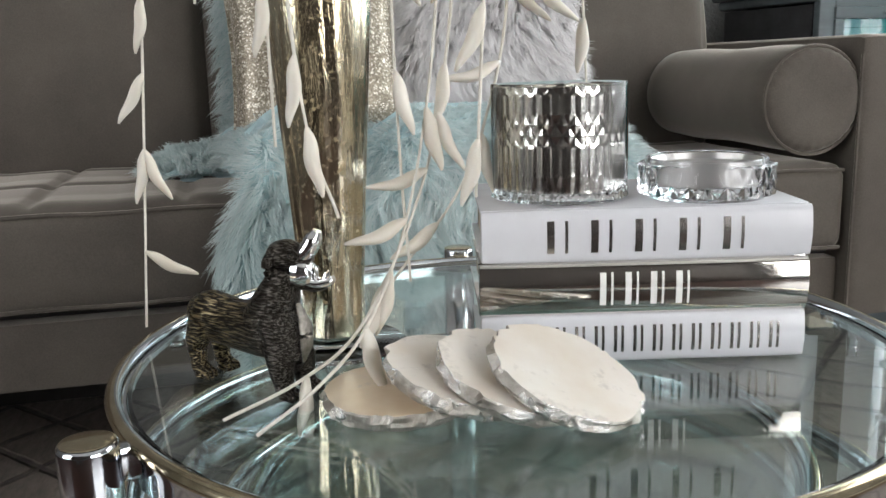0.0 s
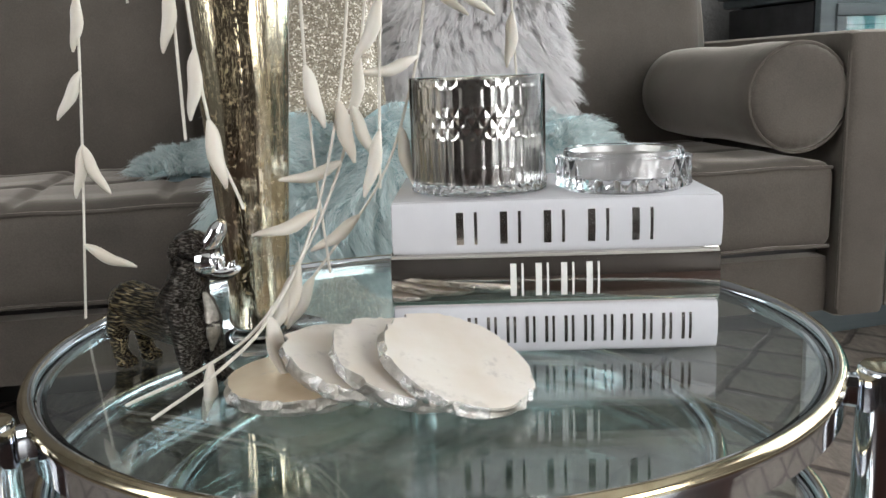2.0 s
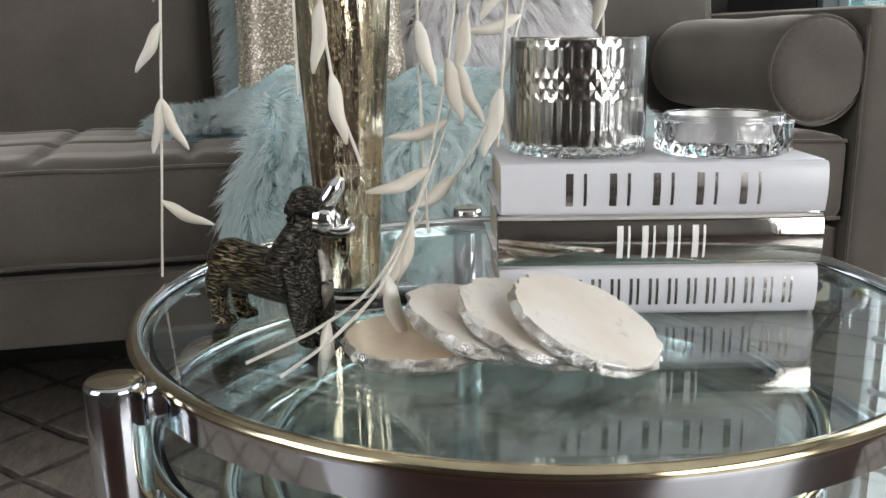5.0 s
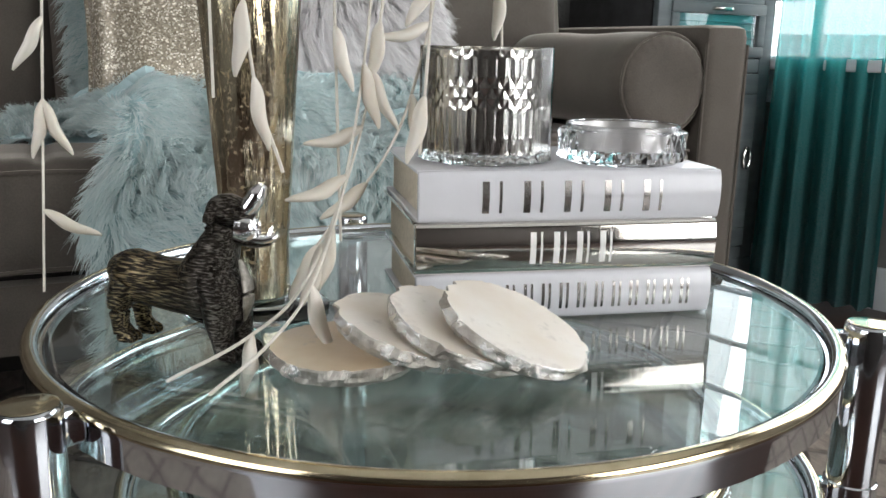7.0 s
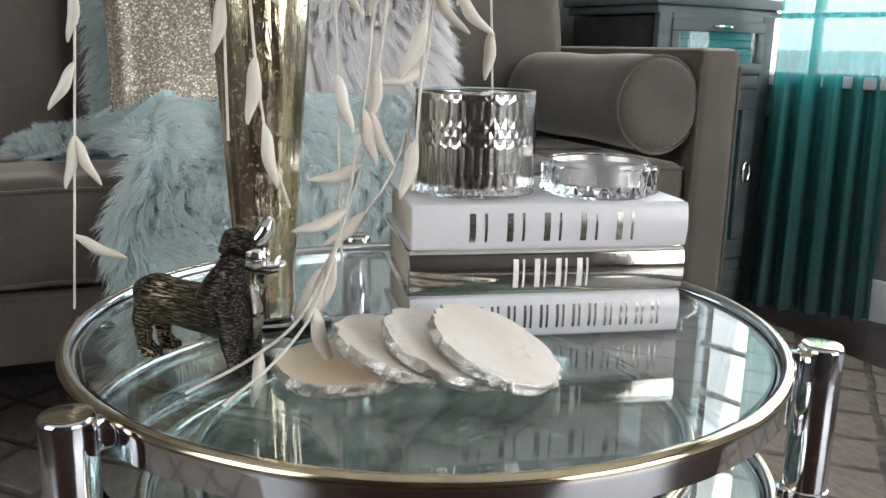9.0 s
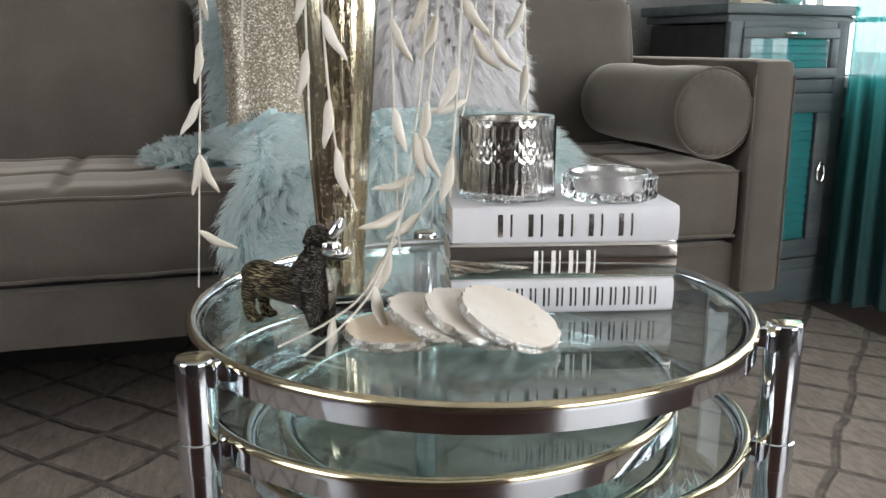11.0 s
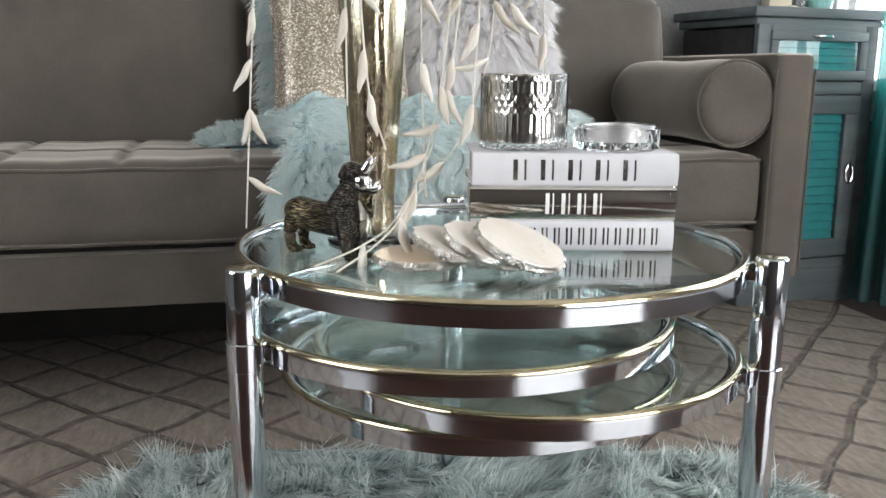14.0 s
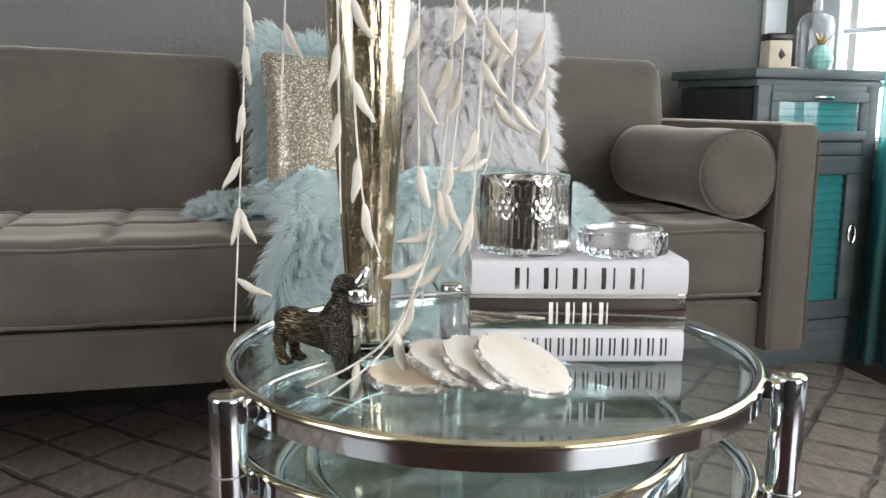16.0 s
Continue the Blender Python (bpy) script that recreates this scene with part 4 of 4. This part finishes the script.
# ---- animal figurine ----
def figurine():
    """A standing long-haired animal, its head raised and turned, the mouth wide open."""
    bm = bmesh.new()
    V = Vector

    def limb(points, radii, flat=(1, 1), n=14, index=0, seg=16, at=None):
        pts = spline([at @ V(p) for p in points] if at else points, n)
        rr = []
        for i in range(n):
            q = i / (n - 1) * (len(radii) - 1)
            k = min(int(q), len(radii) - 2)
            rr.append(radii[k] + (radii[k + 1] - radii[k]) * (q - k))
        loft(bm, pts, rr, seg, flat, index=index)

    # trunk, chest and neck
    limb([(-0.060, 0, 0.040), (-0.056, 0, 0.043), (-0.042, 0, 0.0435), (-0.018, 0, 0.0415), (0.006, 0, 0.0405), (0.028, 0, 0.042), (0.042, 0, 0.046)], [0.004, 0.0130, 0.0185, 0.0178, 0.0186, 0.0205, 0.0120], (0.95, 1.0), 30, 0, 24)
    limb([(0.020, 0, 0.060), (0.034, 0, 0.050), (0.042, 0, 0.038), (0.044, 0, 0.026), (0.043, 0, 0.016)], [0.012, 0.0200, 0.0200, 0.0140, 0.006], (1.0, 0.80), 18, 0, 20)
    limb([(0.022, 0, 0.046), (0.032, 0, 0.062), (0.039, 0, 0.076), (0.043, 0, 0.088)], [0.0205, 0.0178, 0.0135, 0.0112], (0.95, 1.0), 18, 0, 20)
    for side in (-1, 1):
        limb([(-0.040, side * 0.008, 0.042), (-0.047, side * 0.011, 0.028), (-0.0475, side * 0.0115, 0.014), (-0.046, side * 0.0115, 0.005)], [0.0130, 0.0095, 0.0066, 0.0064], n=14)
        limb([(0.040, side * 0.007, 0.034), (0.043, side * 0.0100, 0.022), (0.0445, side * 0.0105, 0.011), (0.045, side * 0.0105, 0.004)], [0.0130, 0.0105, 0.0076, 0.0064], n=14)
        for x in (-0.0445, 0.0470):
            limb([(x - 0.001, side * 0.0110, 0.0090), (x + 0.001, side * 0.0110, 0.0055), (x + 0.002, side * 0.0110, 0.0020), (x + 0.002, side * 0.0110, 0.0001)], [0.0056, 0.0070, 0.0078, 0.0070], (0.95, 1), 9)
            for toe in (-1, 0, 1):
                limb([(x + 0.005, side * 0.0110 + toe * 0.0036, 0.0058), (x + 0.0095, side * 0.0110 + toe * 0.0040, 0.0036), (x + 0.0100, side * 0.0110 + toe * 0.0040, 0.0004)], [0.0020, 0.0026, 0.0022], n=7, seg=8)
    limb([(-0.056, 0, 0.046), (-0.062, 0, 0.040), (-0.064, 0, 0.028), (-0.062, 0, 0.018)], [0.0042, 0.0036, 0.0030, 0.0012], n=10)
    # a pale ruff of combed hair down the chest
    limb([(0.0535, 0, 0.064), (0.0590, 0, 0.050), (0.0595, 0, 0.036), (0.0560, 0, 0.024)], [0.0020, 0.0062, 0.0064, 0.0016], (1.0, 0.35), 14, 2, 14)
    # head, turned to one side
    h = pose(0.044, 0.0, 0.088, 0, 0, 26)
    limb([(-0.013, 0, 0.002), (-0.007, 0, 0.006), (0.001, 0, 0.0075), (0.010, 0, 0.004), (0.017, 0, 0.0)], [0.004, 0.0100, 0.0112, 0.0100, 0.0072], (1.0, 0.95), 18, 0, 20, h)
    limb([(-0.002, 0, -0.004), (0.008, 0, -0.010), (0.020, 0, -0.013), (0.029, 0, -0.0125)], [0.0090, 0.0082, 0.0072, 0.0050], (1.0, 0.55), 14, 0, 18, h)
    for side in (-1, 1):
        limb([(-0.002, side * 0.0075, 0.0120), (-0.007, side * 0.0098, 0.0095), (-0.0105, side * 0.0108, 0.002), (-0.0095, side * 0.0108, -0.007)], [0.0018, 0.0036, 0.0042, 0.0016], (0.5, 1), 11, 0, 12, h)
        ring = [h @ V((0.0070 + 0.0044 * math.cos(q), side * 0.0092, 0.0085 + 0.0032 * math.sin(q))) for q in (2 * math.pi * i / 16 for i in range(17))]
        loft(bm, ring, 0.0011, 8, caps=False, up=V((0, 1, 0)))
        limb([(0.0050, side * 0.0080, 0.0085), (0.0070, side * 0.0097, 0.0085), (0.0090, side * 0.0080, 0.0085)], [0.0008, 0.0022, 0.0008], n=7, at=h)
        limb([(0.020, side * 0.0045, -0.0080), (0.0215, side * 0.0045, -0.0005)], [0.0022, 0.0009], n=5, index=1, seg=8, at=h)
        limb([(0.0285, side * 0.0030, -0.0100), (0.0300, side * 0.0030, -0.0035)], [0.0022, 0.0009], n=5, index=1, seg=8, at=h)
    limb([(0.010, 0, 0.0045), (0.0165, 0, 0.0110), (0.0215, 0, 0.0180), (0.0245, 0, 0.0235)], [0.0085, 0.0094, 0.0086, 0.0045], (0.95, 0.72), 14, 1, 20, h)
    limb([(0.006, 0, -0.0030), (0.012, 0, -0.0035), (0.0180, 0, -0.0030), (0.0215, 0, -0.0020)], [0.0108, 0.0118, 0.0098, 0.0040], (0.98, 1.0), 14, 1, 20, h)
    limb([(0.016, 0, -0.0105), (0.024, 0, -0.0112), (0.0310, 0, -0.0098), (0.0345, 0, -0.0080)], [0.0074, 0.0074, 0.0060, 0.0038], (1.0, 0.55), 12, 1, 18, h)
    bmesh.ops.recalc_face_normals(bm, faces=bm.faces)
    return bm


tagged(part("animal_figurine", figurine(), (BRONZE, POLISHED, PEWTER), place=pose(-0.182, -0.066, GLASS + 0.0005, 0, 0, -36) @ Matrix.Diagonal((0.89, 0.90, 0.97, 1))), "antique bronze animal figurine with polished silver open mouth", "figurine")


# ---- vase ----
VX, VY = -0.134, 0.012
VTOP = 0.985
vase = thing("vase", "tall tapered gold mercury glass vase on a clear foot", "vase", pose(VX, VY, GLASS + 0.0006))


def vr(h):
    return 0.0235 + 0.066 * max(0.0, h - 0.05)


vh = VTOP - GLASS
outer = [(0, 0.0092), (0.020, 0.0092), (0.0245, 0.012), (0.0240, 0.03)] + [(vr(0.05 + (vh - 0.05) * i / 30), 0.05 + (vh - 0.05) * i / 30) for i in range(31)]
inner = [(r - 0.003, z) for r, z in reversed(outer[3:])] + [(0, 0.032)]


def vase_warp(r, a, z):
    return r * (1 + 0.022 * math.cos(7 * a + 0.6) + 0.008 * math.cos(17 * a)) if z > 0.03 else r


part("body", lathe(outer + [(vr(vh) - 0.0015, vh + 0.0015)] + inner, 96, warp=vase_warp), VASE, vase, "aged gold mercury glass")
ob = part("foot", lathe([(0, 0.0), (0.0525, 0.0), (0.0535, 0.0008), (0.0535, 0.0020), (0.0525, 0.0028), (0.030, 0.0034), (0.0245, 0.0060), (0.0215, 0.0090), (0, 0.0090)], 80), CLEAR, vase, "clear round glass foot")
ob.visible_shadow = False


# ---- hanging pod sprays ----
def pod_mesh(length, fat, bend):
    bm = bmesh.new()
    pts = [Vector((bend * length * (t * t), 0, -length * t)) for t in (i / 11 for i in range(12))]
    rad = [fat * (math.sin(math.pi * min(1, (t * 0.94 + 0.03)) ** 0.85) ** 0.8 + 0.04) for t in (i / 11 for i in range(12))]
    loft(bm, pts, rad, 10, (0.62, 1.0), up=Vector((0, 1, 0)))
    for v in bm.verts:
        t = -v.co.z / length
        v.co.x += 0.10 * fat * math.sin(t * 9)
    bmesh.ops.recalc_face_normals(bm, faces=bm.faces)
    me = bpy.data.meshes.new("pod")
    bm.to_mesh(me)
    bm.free()
    me.materials.append(POD)
    me.shade_smooth()
    return me


PODS = [pod_mesh(0.044, 0.0072, b) for b in (0.08, 0.20, 0.34, -0.12)] + [pod_mesh(0.036, 0.0062, b) for b in (0.1, 0.35)]


def spray(points, pods, samples=46):
    """A thin stem through points; pods: (height, azimuth in degrees, tilt from the drop, mesh)."""
    ob = thing("pod_spray", "thin ivory stem with cream seed pods hanging from the vase", "dried spray", group="sprays in the vase")
    pts = spline(points, samples)
    bm = bmesh.new()
    loft(bm, pts, 0.0011, 6)
    part("stem", bm, STEM, ob)
    for z, az, tilt, k in pods:
        start = max(range(len(pts)), key=lambda i: pts[i].z)
        p = min(pts[start:], key=lambda q: abs(q.z - z))
        pod = new("pod", PODS[k])
        pod.parent = ob
        pod.matrix_basis = Matrix.Translation(p) @ pose(0, 0, 0, 0, 0, az) @ pose(0, 0, 0, 0, -tilt * (0.55 if tilt < 50 else 0.95), 0)
    return ob


def arch(x, y, top=1.05):
    """From the vase mouth up and over to hang above (x, y)."""
    mx, my = VX + (x - VX) * 0.35, VY + (y - VY) * 0.35
    return [(VX + (x - VX) * 0.08, VY + (y - VY) * 0.08, VTOP - 0.12), (mx, my, top), (VX + (x - VX) * 0.8, VY + (y - VY) * 0.8, top + 0.02)]


spray(arch(-0.268, 0.078) + [(-0.268, 0.078, 0.93), (-0.276, 0.076, 0.75), (-0.284, 0.068, 0.60), (-0.290, 0.048, 0.449)],
      [(0.88, 200, 20, 0), (0.822, 10, 12, 0), (0.775, 20, 3, 0), (0.705, 185, 10, 0), (0.640, 185, 46, 0), (0.590, 190, 14, 0), (0.580, 10, 22, 1), (0.512, 12, 52, 1), (0.97, 30, 30, 1)])
spray(arch(0.062, 0.090) + [(0.058, 0.092, 0.92), (0.066, 0.094, 0.75), (0.073, 0.094, 0.60), (0.072, 0.094, 0.556)],
      [(0.93, 190, 35, 1), (0.86, 190, 30, 1), (0.80, 185, 32, 1), (0.745, 180, 30, 1), (0.685, 200, 4, 0)])
spray(arch(-0.135, -0.080) + [(-0.142, -0.078, 0.90), (-0.142, -0.088, 0.75), (-0.133, -0.090, 0.62), (-0.116, -0.084, 0.556)],
      [(0.88, 10, 35, 2), (0.80, 15, 30, 1), (0.735, 0, 28, 1), (0.655, 200, 6, 0), (0.617, 350, 10, 0), (0.93, 190, 30, 1)])
spray(arch(-0.160, -0.05) + [(-0.158, -0.055, 0.9), (-0.158, -0.06, 0.75), (-0.157, -0.062, 0.60)],
      [(0.86, 200, 24, 1), (0.77, 180, 12, 0), (0.70, 185, 12, 0), (0.93, 350, 30, 2)])
spray(arch(-0.040, 0.0) + [(-0.030, 0.004, 0.92), (-0.034, 0.0, 0.75), (-0.050, -0.010, 0.62), (-0.072, -0.042, 0.545), (-0.105, -0.090, 0.485), (-0.140, -0.115, 0.460), (-0.186, -0.136, 0.443)],
      [(0.88, 200, 25, 1), (0.80, 195, 30, 1), (0.73, 190, 22, 1), (0.655, 200, 10, 0), (0.615, 355, 22, 1), (0.575, 205, 62, 2), (0.508, 215, 28, 1), (0.462, 200, 8, 0)], 60)
spray(arch(-0.045, -0.02) + [(-0.040, -0.010, 0.92), (-0.046, -0.014, 0.75), (-0.056, -0.022, 0.64), (-0.075, -0.055, 0.545), (-0.100, -0.100, 0.488), (-0.128, -0.135, 0.462), (-0.161, -0.160, 0.443)],
      [(0.90, 20, 30, 2), (0.83, 10, 28, 1), (0.76, 200, 24, 1), (0.625, 330, 18, 0), (0.555, 205, 58, 2), (0.520, 200, 20, 0), (0.487, 330, 12, 1)], 60)
spray(arch(-0.078, -0.02) + [(-0.078, -0.022, 0.92), (-0.080, -0.03, 0.75), (-0.078, -0.034, 0.60), (-0.074, -0.014, 0.496)],
      [(0.87, 10, 32, 2), (0.80, 190, 20, 1), (0.735, 10, 26, 1), (0.640, 340, 20, 0)])
spray(arch(-0.020, -0.06) + [(-0.012, -0.066, 0.92), (-0.018, -0.074, 0.75), (-0.024, -0.078, 0.64), (-0.028, -0.072, 0.565)],
      [(0.88, 190, 30, 1), (0.80, 15, 36, 2), (0.745, 15, 32, 2), (0.68, 200, 26, 1), (0.60, 195, 20, 0)])
spray(arch(0.005, 0.03) + [(0.008, 0.026, 0.9), (0.002, 0.022, 0.70), (-0.016, 0.012, 0.61), (-0.039, 0.006, 0.555), (-0.076, 0.006, 0.507), (-0.105, 0.0, 0.470)],
      [(0.86, 10, 34, 2), (0.79, 195, 24, 1), (0.715, 5, 40, 2), (0.655, 200, 60, 2), (0.60, 350, 10, 0), (0.535, 205, 50, 1), (0.490, 205, 48, 0)])
spray(arch(0.025, 0.02) + [(0.026, 0.012, 0.92), (0.024, 0.012, 0.80), (0.020, 0.012, 0.70)],
      [(0.87, 10, 30, 1), (0.79, 190, 25, 1), (0.715, 10, 46, 2)])
spray(arch(-0.235, 0.05) + [(-0.228, 0.060, 0.93), (-0.226, 0.062, 0.84), (-0.234, 0.064, 0.70)],
      [(0.90, 200, 40, 2), (0.80, 355, 26, 1)])


# ---- cabinet in the corner ----
cabinet = thing("cabinet", "distressed grey wooden cabinet with teal louvred glass panels", "cabinet", pose(0.800, 1.355, -0.012, 0, 0, 19) @ Matrix.Diagonal((1, 1, 1.03, 1)))
CW, CDEP, CH = 0.410, 0.335, 0.800
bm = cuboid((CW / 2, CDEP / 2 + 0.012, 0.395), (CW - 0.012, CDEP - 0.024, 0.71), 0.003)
part("body", bm, CABINET_DARK, cabinet, "cabinet body and side, darker than the front")
part("top", cuboid((CW / 2, CDEP / 2, CH - 0.013), (CW + 0.045, CDEP + 0.035, 0.026), 0.006), CABINET, cabinet)
part("cornice", cuboid((CW / 2, CDEP / 2, CH - 0.036), (CW + 0.018, CDEP + 0.014, 0.020), 0.006), CABINET, cabinet)
part("plinth", cuboid((CW / 2, CDEP / 2, 0.05), (CW + 0.008, CDEP + 0.008, 0.10), 0.004), CABINET, cabinet)
# face frame
for name, x, z, sx, sz in (("stile", 0.022, 0.43, 0.044, 0.66), ("stile", CW - 0.022, 0.43, 0.044, 0.66), ("rail", CW / 2, 0.595, CW - 0.088, 0.034), ("rail", CW / 2, 0.750, CW - 0.088, 0.022), ("rail", CW / 2, 0.115, CW - 0.088, 0.030)):
    part(name, cuboid((x, 0.004, z), (sx, 0.020, sz), 0.003), CABINET, cabinet)


def framed_front(name, x0, x1, z0, z1, border, slats, handle):
    ob = part(name, cuboid(((x0 + x1) / 2, -0.004, z0 + border / 2), (x1 - x0, 0.016, border), 0.003), CABINET, cabinet)
    for x, z, sx, sz in (((x0 + x1) / 2, z1 - border / 2, x1 - x0, border), (x0 + border / 2, (z0 + z1) / 2, border, z1 - z0 - 2 * border), (x1 - border / 2, (z0 + z1) / 2, border, z1 - z0 - 2 * border)):
        part("frame_rail", cuboid((x, -0.004, z), (sx, 0.016, sz), 0.003), CABINET, ob)
    h = (z1 - z0 - 2 * border) / slats
    for k in range(slats):
        part("slat", cuboid(((x0 + x1) / 2, 0.004, z0 + border + h * (k + 0.5)), (x1 - x0 - 2 * border, 0.004, h * 1.04), 0.0012, 1, Euler((radians(-16), 0, 0)).to_matrix()), TEAL_SLAT, ob)
    pane = part("pane", cuboid(((x0 + x1) / 2, -0.005, (z0 + z1) / 2), (x1 - x0 - 2 * border + 0.004, 0.003, z1 - z0 - 2 * border + 0.004)), CLEAR, ob, smooth=False)
    pane.visible_shadow = False
    bm = bmesh.new()
    if handle == "pull":
        xc, zc = (x0 + x1) / 2, z1 - border * 0.55
        loft(bm, spline([(xc - 0.030, -0.011, zc), (xc - 0.026, -0.022, zc), (xc, -0.026, zc), (xc + 0.026, -0.022, zc), (xc + 0.030, -0.011, zc)], 20), 0.0045, 8)
    else:
        xc, zc = x1 - border * 0.5, (z0 + z1) / 2 + 0.01
        loft(bm, [Vector((xc + 0.012 * math.cos(a), -0.018, zc + 0.026 * math.sin(a))) for a in (2 * math.pi * i / 24 for i in range(25))], 0.003, 8, caps=False, up=Vector((0, 1, 0)))
        box(bm, (xc, -0.014, zc + 0.024), (0.010, 0.012, 0.012), 0.002)
    part("handle", bm, SILVER, ob, "worn silver handle")


framed_front("drawer", 0.040, CW - 0.040, 0.615, 0.742, 0.026, 4, "pull")
framed_front("door", 0.046, CW - 0.046, 0.134, 0.576, 0.050, 14, "ring")

# things on the cabinet
CM = pose(0.800, 1.355, -0.012 + CH * 1.03, 0, 0, 19)
pot = thing("candle_tin", "cream candle in a square jar with black lid", "candle", CM @ pose(0.105, 0.06, 0.0, 0, 0, -20))
part("jar", cuboid((0, 0, 0.038), (0.062, 0.062, 0.074), 0.005), CREAM, pot)
part("lid", cuboid((0, 0, 0.084), (0.066, 0.066, 0.018), 0.003), BLACK, pot, "flat black lid")
bm = bmesh.new()
loft(bm, [Vector((0, -0.0315, 0.022)), Vector((0.003, -0.0325, 0.036)), Vector((0, -0.0315, 0.054))], [0.003, 0.0095, 0.002], 10, (1, 0.1))
part("leaf_print", bm, BLACK, pot, "plain dark leaf mark")

pine = thing("pineapple_jar", "mint green pineapple ornament with gold leaves", "ornament", CM @ pose(0.268, 0.075, 0.0))


def pine_warp(r, a, z):
    return r * (1 + 0.06 * math.sin(7 * a + z * 240) * math.sin(7 * a - z * 240)) if r > 0.005 else r


part("body", lathe([(0, 0)] + [(0.034 * math.sin(math.pi * (0.12 + 0.80 * t)) ** 0.6, 0.068 * t) for t in (i / 18 for i in range(19))] + [(0, 0.069)], 56, warp=pine_warp), MINT, pine)
for k in range(9):
    a = k * 2.4
    out = 0.010 + 0.009 * (k % 3)
    bm = bmesh.new()
    loft(bm, spline([(0, 0, 0.064), (out * 0.6 * math.cos(a), out * 0.6 * math.sin(a), 0.080), (out * 1.5 * math.cos(a), out * 1.5 * math.sin(a), 0.104 - 0.006 * (k % 3))], 8), [0.003, 0.0055, 0.006, 0.0055, 0.0045, 0.0034, 0.002, 0.0006], 8, (1, 0.25))
    part("leaf", bm, GOLD, pine, "pointed gold leaf")

bottle = thing("glass_bottle", "clear rounded glass bottle with narrow neck", "bottle", CM @ pose(0.345, 0.180, 0.0))
prof = [(0, 0.0), (0.046, 0.0), (0.050, 0.005), (0.051, 0.13), (0.046, 0.152), (0.030, 0.166), (0.014, 0.176), (0.012, 0.215), (0.016, 0.220), (0.016, 0.226)]
part("glass", lathe(prof + [(r - 0.003, z) for r, z in reversed(prof[3:])] + [(0.046, 0.008), (0, 0.006)], 64), CLEAR, bottle).visible_shadow = False
tray = thing("paper_stack", "thin loose papers lying on the cabinet", "papers", CM @ pose(0.14, 0.06, 0.0, 0, 0, 24))
for k in range(3):
    part("sheet", cuboid((0.004 * k, 0.003 * k, 0.0012 + 0.0024 * k), (0.10, 0.062, 0.0022), 0.0006), PAGES, tray, place=pose(0, 0, 0, 0, 0, 6 * k))


# ---- curtain ----
CA, CB = Vector((1.150, 1.425, 0)), Vector((1.385, 1.225, 0))
cd = (CB - CA)
curtain = thing("curtain", "sheer teal ombre curtain hanging to the floor", "curtain", pose(CA.x, CA.y, 0.0, 0, 0, math.degrees(math.atan2(cd.y, cd.x))))


def curtain_mesh():
    bm = bmesh.new()
    nx, nz = 120, 26
    L = cd.length
    grid = []
    for i in range(nx + 1):
        q = i / nx
        col = []
        for j in range(nz + 1):
            z = 0.004 + 2.20 * j / nz
            spread = 1.0 - 0.10 * math.sin(math.pi * min(1, z / 2.2))
            amp = 0.022 * (1.1 - 0.3 * z / 2.2)
            y = amp * math.sin(q * 2 * math.pi * 5.3 + 0.9 * math.sin(q * 7) + 0.5 * math.sin(z * 2.1)) + 0.006 * math.sin(q * 61 + z * 3)
            col.append(bm.verts.new((L / 2 + (q - 0.5) * L * spread, y, z)))
        grid.append(col)
    for i in range(nx):
        for j in range(nz):
            bm.faces.new((grid[i][j], grid[i + 1][j], grid[i + 1][j + 1], grid[i][j + 1]))
    return bm


part("panel", curtain_mesh(), CURTAIN, curtain)
bm = bmesh.new()
loft(bm, [Vector((-0.35, 0, 2.215)), Vector((cd.length + 0.9, 0, 2.215))], 0.012, 14)
part("rod", bm, CHROME, curtain, "thin metal curtain rod")
